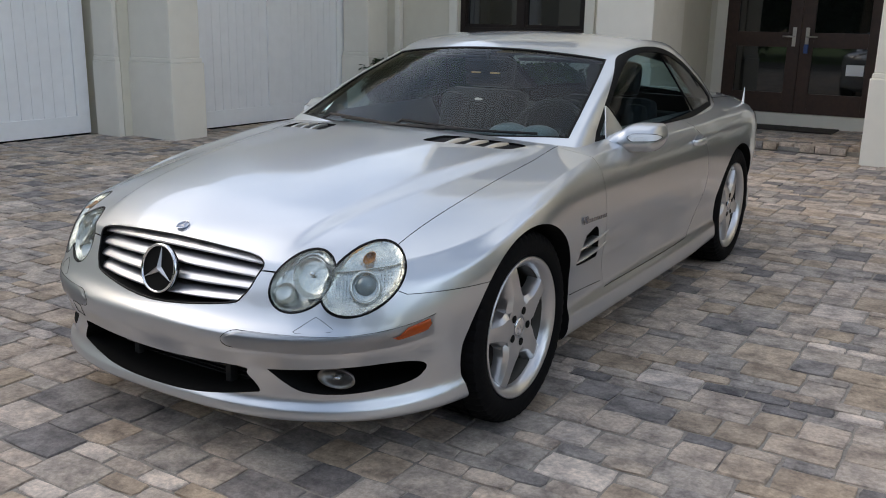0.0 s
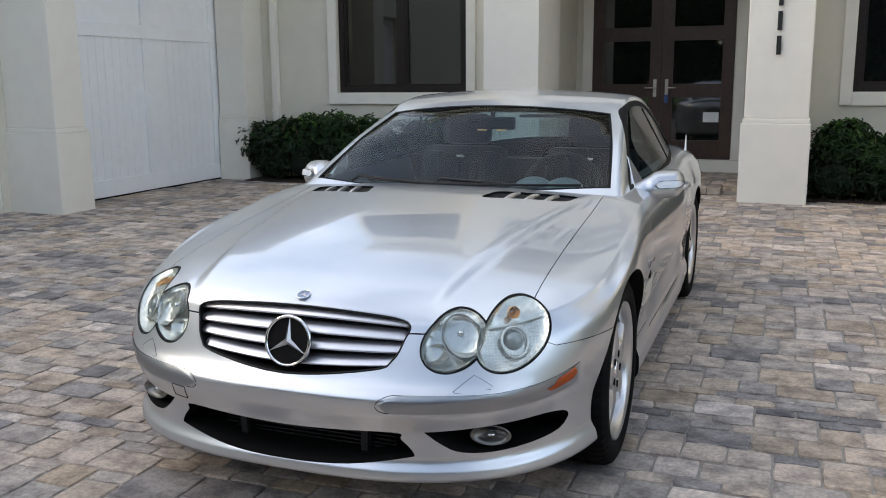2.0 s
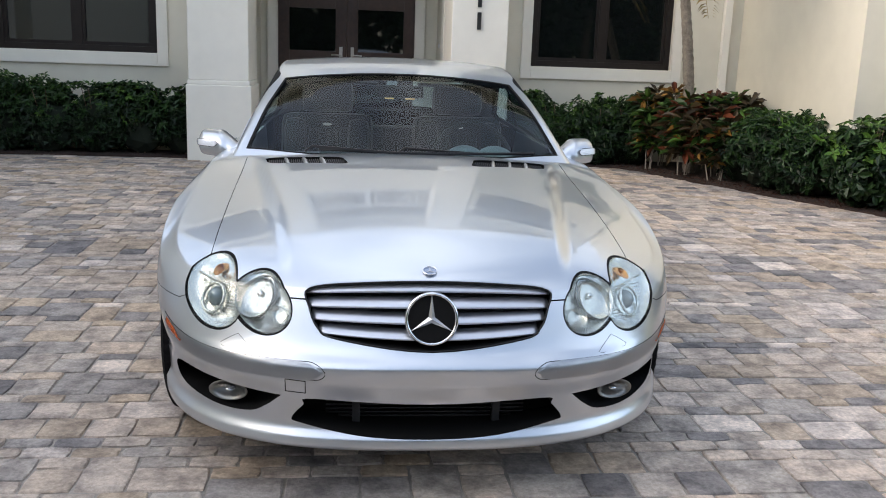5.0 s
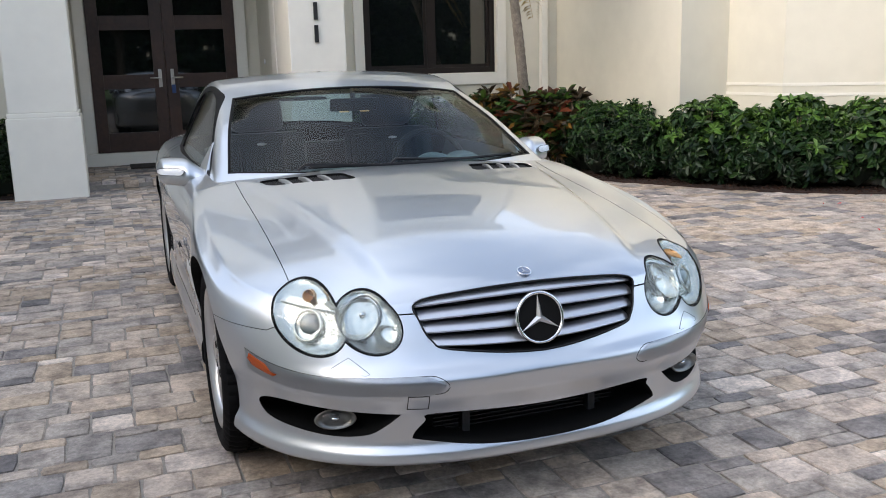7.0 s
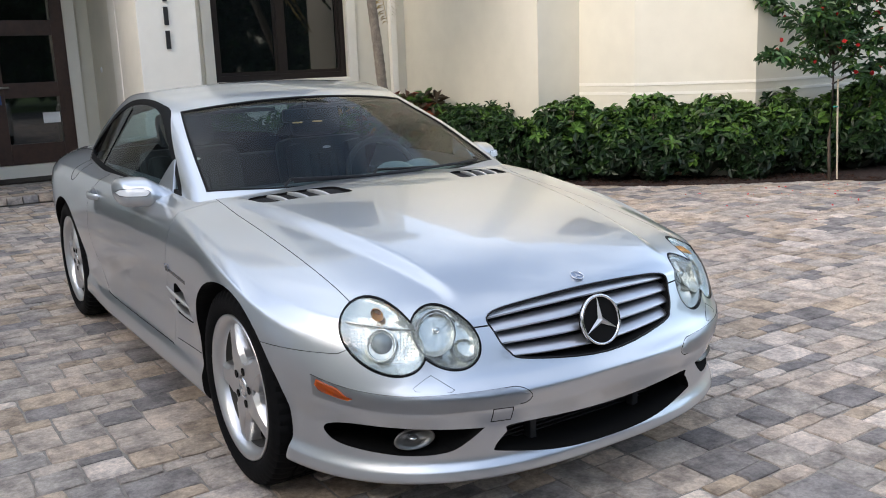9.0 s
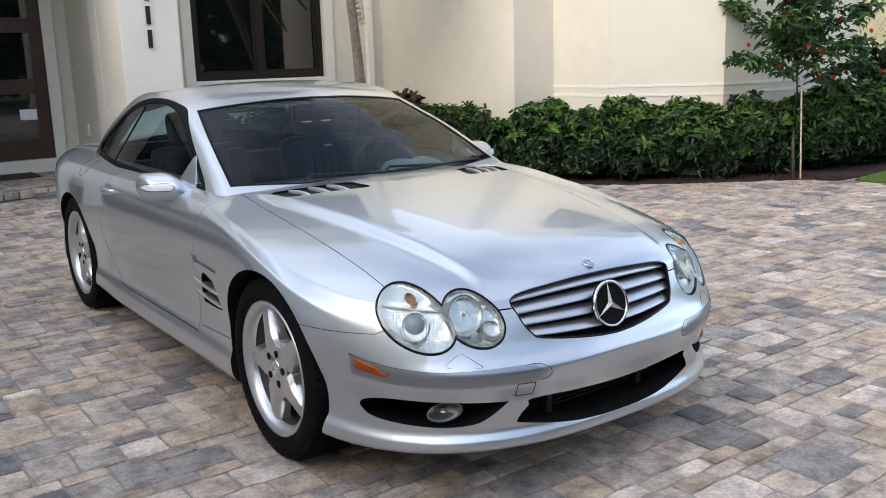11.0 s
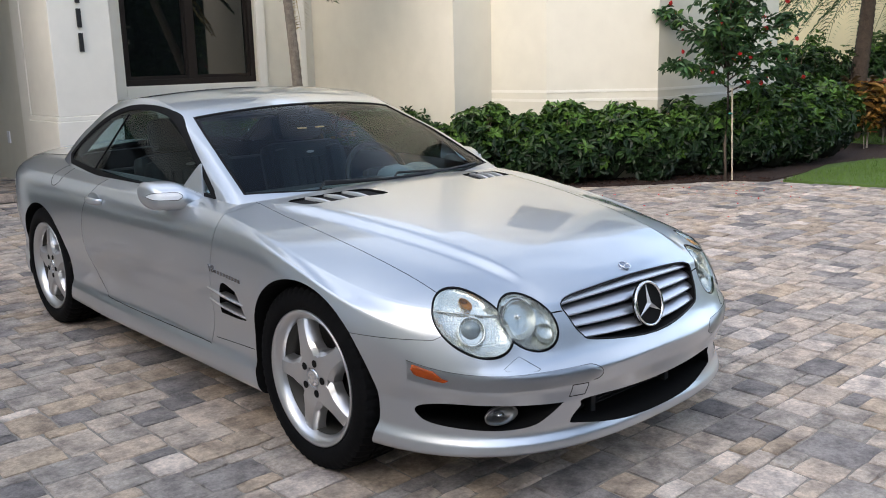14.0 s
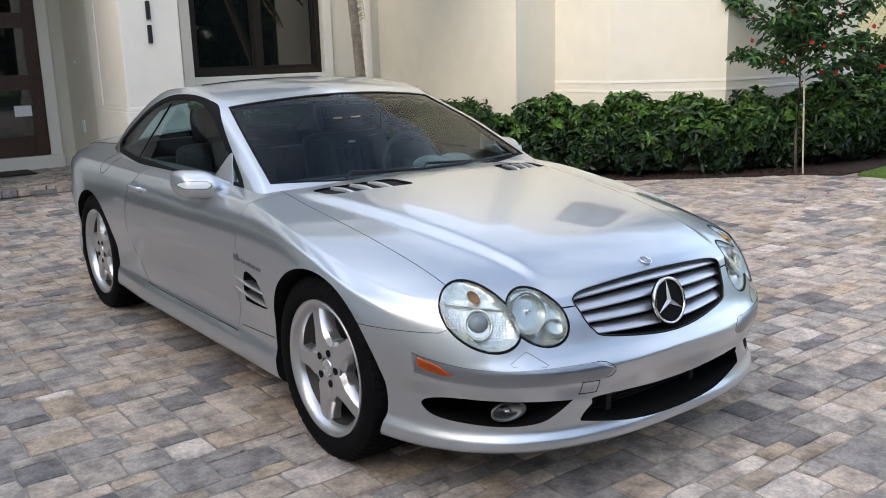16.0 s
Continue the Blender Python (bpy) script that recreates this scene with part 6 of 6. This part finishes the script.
def croton(x, y, height, seed, reddish, golden=False):
    """Many strap leaves springing from several upright stems."""
    rng = np.random.RandomState(seed)
    ob = tagged(new("croton"), "croton shrub with golden and bronze leaves" if golden else "croton shrub with red, gold and green leaves" if reddish else "croton shrub with green and bronze leaves", "shrub", "crotons by the window")
    ob.location = (x, y, 0)
    mats = (leaf_red, leaf_gold, leaf_bright, leaf_mid, leaf_bronze)
    weights = [0.14, 0.12, 0.14, 0.20, 0.40] if reddish else [0.04, 0.06, 0.24, 0.36, 0.30]
    weights = [0.08, 0.50, 0.10, 0.06, 0.26] if golden else weights
    cs = {m: ([], [], []) for m in mats}
    for k in range(11):
        a, lean = k * 2.4 + rng.uniform(-0.4, 0.4), rng.uniform(0.03, 0.30)
        h = height * rng.uniform(0.72, 1.0)
        tip = np.array([lean * math.cos(a), lean * math.sin(a), h * 0.93])
        if k % 4 == 0:
            part("stem", tube(bmesh.new(), [(tip[0] * 0.3, tip[1] * 0.3, -0.04), (tip[0] * 0.6, tip[1] * 0.6, h * 0.5), tuple(tip)], [0.008, 0.007, 0.004], 5), pale_stem, ob)
        for level in (0.42, 0.58, 0.74, 0.88, 1.0):
            main = rng.choice(5, p=weights)
            c = tip * np.array([level, level, level]) + rng.normal(0, 0.02, 3)
            for j in range(9):
                m = mats[main if rng.rand() < 0.7 else rng.choice(5, p=weights)]
                b = j * math.tau / 9 + rng.uniform(-0.25, 0.25)
                ray = np.array([math.cos(b), math.sin(b), 0.0])
                at, up, aim = cs[m]
                at.append(c + ray * 0.012)
                up.append(np.array([0, 0, 1.0]) - ray * 0.35)
                aim.append(ray + np.array([0, 0, rng.uniform(-0.25, 0.75)]))
    leaf_object("foliage", [(m, c, u, 0.175, 0.34, w) for m, (c, u, w) in cs.items() if c], ob)
    return ob


for i, (x, y, h, red) in enumerate(((3.30, 7.15, 0.95, False), (3.62, 6.85, 1.0, True), (3.55, 7.45, 0.92, False), (3.92, 6.62, 0.98, True), (3.95, 7.2, 0.95, True), (4.25, 6.85, 0.92, False), (3.50, 6.62, 0.88, True), (3.78, 6.22, 0.86, True))):
    croton(x, y, h, 200 + i, red)


def frond(bm_leaf, start, way, length, droop, width, seed, mats):
    """A feather frond: an arching rib with paired narrow leaflets."""
    rng = np.random.RandomState(seed)
    way = Vector(way).normalized()
    side = way.cross(Vector((0, 0, 1))).normalized()
    pts = []
    for i in range(15):
        s = i / 14
        pts.append(Vector(start) + way * length * s + Vector((0, 0, -droop * s * s)))
    tube(bm_leaf, pts, [0.012 * (1 - 0.8 * i / 14) for i in range(15)], 5)
    for i in range(44):
        s = 0.14 + 0.86 * i / 44
        k = s * 14
        a, b = pts[int(k)], pts[min(14, int(k) + 1)]
        p = a + (b - a) * (k - int(k))
        ll = width * math.sin(math.pi * (0.12 + 0.84 * s)) ** 0.7 * rng.uniform(0.85, 1.1)
        for sg in (1, -1):
            d = (side * sg + way * 0.55 + Vector((0, 0, 0.25 - rng.uniform(0.15, 0.5)))).normalized()
            up = d.cross(way).normalized() * 0.010
            q = p + d * ll * 0.55
            e = p + d * ll + Vector((0, 0, -ll * 0.28))
            f = bm_leaf.faces.new([bm_leaf.verts.new(v) for v in (p + way * 0.008, q + way * 0.015 + up * 0.3, e, q - way * 0.015 - up * 0.3)])


def palm(x, y, height, lean, r, fronds, length, label, seed, leaf=None, skin_=None, sag=0.35):
    rng = random.Random(seed)
    ob = tagged(new("palm_tree"), label, "palm tree")
    ob.location = (x, y, 0)
    bm = bmesh.new()
    pts, rad = [], []
    for i in range(61):
        s = i / 60
        pts.append((lean[0] * s + 0.05 * math.sin(3 * s), lean[1] * s, -0.05 + height * s))
        rad.append(r * (1.25 - 0.45 * s) * (1 + 0.11 * (i % 2) + 0.05 * rng.random()))
    tube(bm, pts, rad, 14)
    part("trunk", bm, skin_ or bark_palm, ob, "rough brown palm trunk" if skin_ else "grey ringed palm trunk", True)
    topp = Vector(pts[-1])
    for k in range(fronds):
        a = k * 2.399 + rng.uniform(-0.2, 0.2)
        rise = rng.uniform(-0.25, 0.95)
        bm = bmesh.new()
        frond(bm, topp, (math.cos(a), math.sin(a), rise), length * rng.uniform(0.85, 1.1), length * (sag + 0.25 * rng.random()), 0.30, seed + k, None)
        part("frond", bm, palm_dry if rise < -0.12 and leaf is None else (leaf or palm_leaf), ob)
    return ob


palm(3.74, 6.95, 2.80, (-0.66, -0.74), 0.052, 17, 1.15, "slender palm with a grey ringed trunk beside the window", 3, sag=0.5)
palm(11.5, 3.62, 2.8, (0.66, 0.1), 0.105, 30, 2.3, "stout palm with arching fronds beyond the lawn", 9, palm_leaf, bark_dark, 0.62)
palm(12.0, 3.25, 2.9, (1.2, 0.1), 0.105, 28, 2.2, "stout palm with arching fronds beyond the lawn", 12, palm_leaf, bark_dark, 0.62)


def small_tree(x, y, seed):
    """Young staked tree with a loose leafy crown and red blossoms."""
    rng = np.random.RandomState(seed)
    ob = tagged(new("young_tree"), "young staked tree with loose crown and red blossoms", "tree")
    ob.location = (x, y, 0)
    bm = bmesh.new()
    tube(bm, [(0.02, 0, -0.05), (-0.01, 0.01, 0.4), (0.01, 0.0, 0.8), (0.0, 0.01, 1.15)], [0.017, 0.015, 0.013, 0.011], 8)
    limbs, ends = [], []
    for k in range(13):
        a = k * 2.4 + rng.uniform(-0.3, 0.3)
        z0 = 0.95 + 0.06 * k
        ln = rng.uniform(0.50, 0.90) * (1.15 - 0.05 * k)
        p0 = Vector((0, 0.01, min(z0, 1.15)))
        p1 = p0 + Vector((math.cos(a) * ln * 0.55, math.sin(a) * ln * 0.55, 0.16 + 0.05 * k))
        p2 = p0 + Vector((math.cos(a) * ln, math.sin(a) * ln, 0.16 + 0.085 * k + rng.uniform(-0.05, 0.1)))
        tube(bm, [p0, p1, p2], [0.010, 0.006, 0.003], 5)
        for s in (0.25, 0.45, 0.7, 0.9, 1.0):
            ends.append((p0 + (p1 - p0) * min(1, s * 2)) if s < 0.5 else p1 + (p2 - p1) * (s - 0.5) * 2)
    tube(bm, [(0, 0.01, 1.1), (0.02, 0, 1.6), (0.0, 0.02, 2.1)], [0.013, 0.009, 0.004], 6)
    for z in (1.55, 1.75, 1.95, 2.1):
        ends.append(Vector((0, 0, z)))
    part("trunk", bm, bark_young, ob, "thin grey-brown trunk with limbs", True)
    p, m, fl, fm = [], [], [], []
    for e in ends:
        for _ in range(10):
            v = rng.normal(0, 1, 3)
            v /= np.linalg.norm(v)
            p.append(np.array(e) + v * rng.uniform(0.03, 0.17) * np.array([1.2, 1.2, 0.6]))
            m.append(v * np.array([0.7, 0.7, 0.3]) + np.array([0, 0, 0.9]))
        if rng.rand() < 0.8:
            c = np.array(e) + np.array([e[0], e[1], 0]) * 0.04 + rng.normal(0, 0.09, 3) + np.array([0, 0, 0.06])
            for _ in range(8):
                fl.append(c)
                fm.append(rng.normal(0, 1, 3))
    at, up, aim = whorls(rng, np.array(p), np.array(m), 6, 0.1)
    order = rng.permutation(len(at))
    at, up, aim = at[order], up[order], aim[order] + np.array([0, 0, -0.35])
    n1 = int(len(at) * 0.85)
    leaf_object("crown", [(tree_leaf, at[:n1], up[:n1], 0.088, 0.42, aim[:n1]), (leaf_bright, at[n1:], up[n1:], 0.09, 0.42, aim[n1:])], ob)
    leaf_object("blossoms", [(flower_red, fl, fm, 0.046, 0.8)], ob, label="red blossoms")
    return ob


small_tree(6.30, 2.66, 31)
stake = tagged(part("tree_stake", tube(bmesh.new(), [(6.385, 2.62, -0.05), (6.335, 2.635, 1.0)], 0.009, 8), stake_wood), "bare wooden stake tied to the young tree", "stake")
part("tie", tube(bmesh.new(), [(6.325 + 0.02 * math.cos(a), 2.642 + 0.02 * math.sin(a), 0.73) for a in [k * math.tau / 10 for k in range(11)]], 0.007, 6), material("green_tie", (0.02, 0.25, 0.22), 0.5), stake, "green plastic tie")


# beds, lawn and what lies beyond
def sheet(name, label, category, poly, z0, z1, mat):
    bm = bmesh.new()
    lo, hi = [bm.verts.new((x, y, z0)) for x, y in poly], [bm.verts.new((x, y, z1)) for x, y in poly]
    for t in tessellate_polygon([[Vector((x, y, 0)) for x, y in poly]]):
        f = bm.faces.new([hi[k] for k in t])
        f.normal_update()
        if f.normal.z < 0:
            f.normal_flip()
    for i in range(len(poly)):
        j = (i + 1) % len(poly)
        bm.faces.new((lo[i], lo[j], hi[j], hi[i]))
    return tagged(part(name, bm, mat), label, category, kind="structure")


edge_line = [(x, float(BED_EDGE(x))) for x in np.linspace(1.52, 9.4, 60)]
bed_line = [(x, y) for x, y in edge_line if x < 6.68]
sheet("bed_east", "dark mulch planting bed along the east wing", "planting bed", bed_line + [(7.4, 2.32), (8.2, 2.45), (8.8, 2.34), (9.4, 2.14), (10.9, 2.22), (10.9, 3.3), (9.6, 4.3), (5.9, 6.0), (4.7, 7.95), (1.52, 7.95)], -0.08, 0.012, bed_soil)
sheet("bed_west", "dark mulch planting bed under the window", "planting bed", [(-5.45, 7.31), (-2.08, 7.31), (-2.08, 7.95), (-5.45, 7.95)], -0.08, 0.012, bed_soil)
lawn_line = [(x, y) for x, y in edge_line if x >= 6.68]
sheet("lawn", "mown green lawn beyond the drive", "lawn", [(6.66, 2.18)] + lawn_line + [(60, -30), (60, 60), (9.5, 60), (9.5, 4.4), (10.95, 3.35), (10.95, 2.2), (9.4, 2.1), (8.8, 2.3), (8.2, 2.42), (7.4, 2.28)], -0.08, 0.02, lawn_mat)


def tufts(name, label, poly_test, box_, count, height, mat, seed):
    rng = np.random.RandomState(seed)
    verts, faces = [], []
    while len(faces) < count:
        x, y = rng.uniform(box_[0], box_[1]), rng.uniform(box_[2], box_[3])
        if not poly_test(x, y):
            continue
        a, h = rng.uniform(0, math.tau), height * rng.uniform(0.6, 1.3)
        k = len(verts)
        dx, dy = 0.004 * math.cos(a), 0.004 * math.sin(a)
        lx, ly = rng.normal(0, 0.4 * h, 2)
        verts += [(x - dx, y - dy, 0.01), (x + dx, y + dy, 0.01), (x + lx, y + ly, 0.02 + h)]
        faces.append((k, k + 1, k + 2))
    me = bpy.data.meshes.new(name)
    me.from_pydata(verts, [], faces)
    me.materials.append(mat)
    return tagged(new(name, me), label, "grass", kind="stuff")


grass_leaf = leaf_material("grass_blade", (0.10, 0.175, 0.026), 0.5, 0.3)
tufts("grass", "short blades of mown lawn grass", lambda x, y: x > 6.68 and y > float(BED_EDGE(x)) + 0.03 and (y < 2.2 if x < 9 else y < 2.0 or x > 11), (6.68, 13.5, -1.5, 6.0), 34000, 0.04, grass_leaf, 4)
rng = np.random.RandomState(11)
bits = np.array([(x, y, 0.018) for x, y in zip(rng.uniform(1.6, 8.0, 16000), rng.uniform(2.0, 7.8, 16000)) if y > float(BED_EDGE(x)) + 0.03 and y < float(BED_EDGE(x)) + 0.9])
mulch_chip = leaf_material("mulch_chip", (0.05, 0.024, 0.016), 0.9, 0.6)
chips = leaf_object("mulch_chips", [(mulch_chip, bits, np.tile((0, 0, 1.0), (len(bits), 1)), 0.035, 0.35)], None)
tagged(chips, "dark red-brown shredded mulch chips", "mulch")
petals = np.array([(x, y, 0.006) for x, y in zip(rng.normal(5.9, 0.7, 70), rng.normal(2.3, 0.45, 70)) if y < float(BED_EDGE(x))])
tagged(leaf_object("fallen_petals", [(flower_red, petals, np.tile((0, 0, 1.0), (len(petals), 1)), 0.022, 0.7)], None), "fallen red petals on the pavers", "petals")

for i in range(7):
    shrub(9.15 + 0.6 * i, 5.0 - 0.22 * i + rnd.uniform(-0.1, 0.1), 0.55, 0.5, 1.65, HEDGE, 0.08, 0.5, "tall clipped green hedge beyond the lawn", 2200, 300 + i, "far_hedge", "hedge beyond the lawn")
for i, (x, y) in enumerate(((10.3, 2.85), (10.75, 2.55), (11.1, 2.95))):
    croton(x, y, 1.0, 400 + i, True, True)
structure("far_house", "pale yellow stucco neighbouring house beyond the hedge", "building", [((15.0, 2.5, -0.1), (24.0, 14.0, 4.4))], stucco_yellow)


# trees across the street, behind the camera, that the windows mirror
def street_tree(x, y, height, seed):
    rng = np.random.RandomState(seed)
    ob = tagged(new("street_tree"), "broad green street tree across the road", "tree", "trees across the road")
    ob.location = (x, y, 0)
    bm = bmesh.new()
    tube(bm, [(0, 0, -0.1), (0.1, 0, height * 0.3), (0.0, 0.1, height * 0.6)], [0.22, 0.17, 0.09], 8)
    for k in range(7):
        a = k * 0.9
        tube(bm, [(0, 0, height * 0.32), (math.cos(a) * height * 0.15, math.sin(a) * height * 0.15, height * 0.5), (math.cos(a) * height * 0.3, math.sin(a) * height * 0.3, height * 0.68)], [0.10, 0.07, 0.03], 6)
    part("trunk", bm, bark, ob)
    p, m = lumpy(rng, (0, 0, height * 0.64), (height * 0.40, height * 0.40, height * 0.36), 4200, 14)
    leaf_object("crown", [(leaf_mid, p[::2], m[::2], 0.42, 0.5), (leaf_dark, p[1::2], m[1::2], 0.42, 0.5)], ob)
    return ob


for i, (x, y, h) in enumerate([(-24 + 3.4 * k, -18.5 - 2.0 * (k % 3), 7.5 + 3.0 * ((k * 7) % 4) / 3) for k in range(15)]):
    street_tree(x, y, h, 500 + i)


def woods(name, label, line, depth, height, size, count, seed):
    """A far belt of trees as one mass of clumped leaves over dark trunks."""
    rng = np.random.RandomState(seed)
    p, m = [], []
    (x0, y0), (x1, y1) = line
    n = max(4, int(math.hypot(x1 - x0, y1 - y0) / (height * 0.35)))
    for k in range(n):
        s = (k + 0.5) / n
        h = height * rng.uniform(0.75, 1.1)
        q, w = lumpy(rng, (x0 + (x1 - x0) * s, y0 + (y1 - y0) * s + rng.uniform(-depth, depth), h * 0.5), (h * 0.34, h * 0.34, h * 0.5), count // n, 12)
        p.append(q)
        m.append(w)
    p, m = np.concatenate(p), np.concatenate(m)
    ob = tagged(leaf_object(name, [(leaf_dark, p[::2], m[::2], size, 0.55), (leaf_mid, p[1::2], m[1::2], size, 0.55)], None), label, "trees", kind="stuff")
    return ob


# both street belts are added out of view to darken window reflections and low skylight
woods("added_street_woods", "added unseen tree belt across the road, darkening window reflections", ((-42, -25), (42, -25)), 1.5, 7.5, 0.75, 16000, 71)
woods("added_street_hedge", "added unseen hedge across the road, closing bright gaps in reflections", ((-42, -21.5), (42, -21.5)), 0.4, 3.6, 0.5, 16000, 73)
woods("far_woods", "dense belt of green trees beyond the neighbouring house", ((25.5, 15.0), (27.0, -12.0)), 1.0, 6.5, 0.40, 14000, 72)


# ---- small things at the entrance ----
def digit_bar(x, z, w, h):
    return part("bar", boxes(((x - w / 2, 7.070, z - h / 2), (x + w / 2, 7.092, z + h / 2)), bevel=0.004), black_metal, numbers)


numbers = tagged(new("house_number"), "black metal house number bars on the pier", "house number")
for z in (1.64, 1.885, 2.13):
    digit_bar(1.195, z, 0.045, 0.19)

tagged(part("door_mat", boxes(((-0.85, 8.82, 0.086), (0.30, 9.32, 0.104)), bevel=0.006), grain(material("dark_coir_mat", (0.035, 0.028, 0.022), 0.95), 20, 0.4, 0.8, 200)), "dark coir door mat on the porch floor", "door mat")
tag = tagged(part("lock_box", boxes(((-0.235, 9.385, 0.99), (-0.185, 9.425, 1.10)), bevel=0.006), material("blue_lock_box", (0.03, 0.07, 0.22), 0.4)), "small blue lock box hanging from the door handle", "lock box")
part("shackle", tube(bmesh.new(), [(-0.225, 9.405, 1.10), (-0.225, 9.40, 1.18), (-0.21, 9.40, 1.205), (-0.195, 9.40, 1.18), (-0.195, 9.405, 1.10)], 0.004, 6), steel, tag)
tagged(part("paper_notice", boxes(((0.27, 9.452, 0.74), (0.47, 9.457, 0.87))), white_bar), "white paper notice behind the door glass", "paper")
tagged(part("doorbell", lathe(bmesh.new(), [(0.0, -0.012), (0.03, -0.010), (0.035, 0.0)], 24, "x", (0.95, 9.1, 1.36)), white_bar), "small round white doorbell on the porch wall", "doorbell")
tagged(part("wall_socket", boxes(((0.935, 8.95, 0.53), (0.951, 9.03, 0.67)), bevel=0.004), white_bar), "white weatherproof wall socket on the porch wall", "socket")
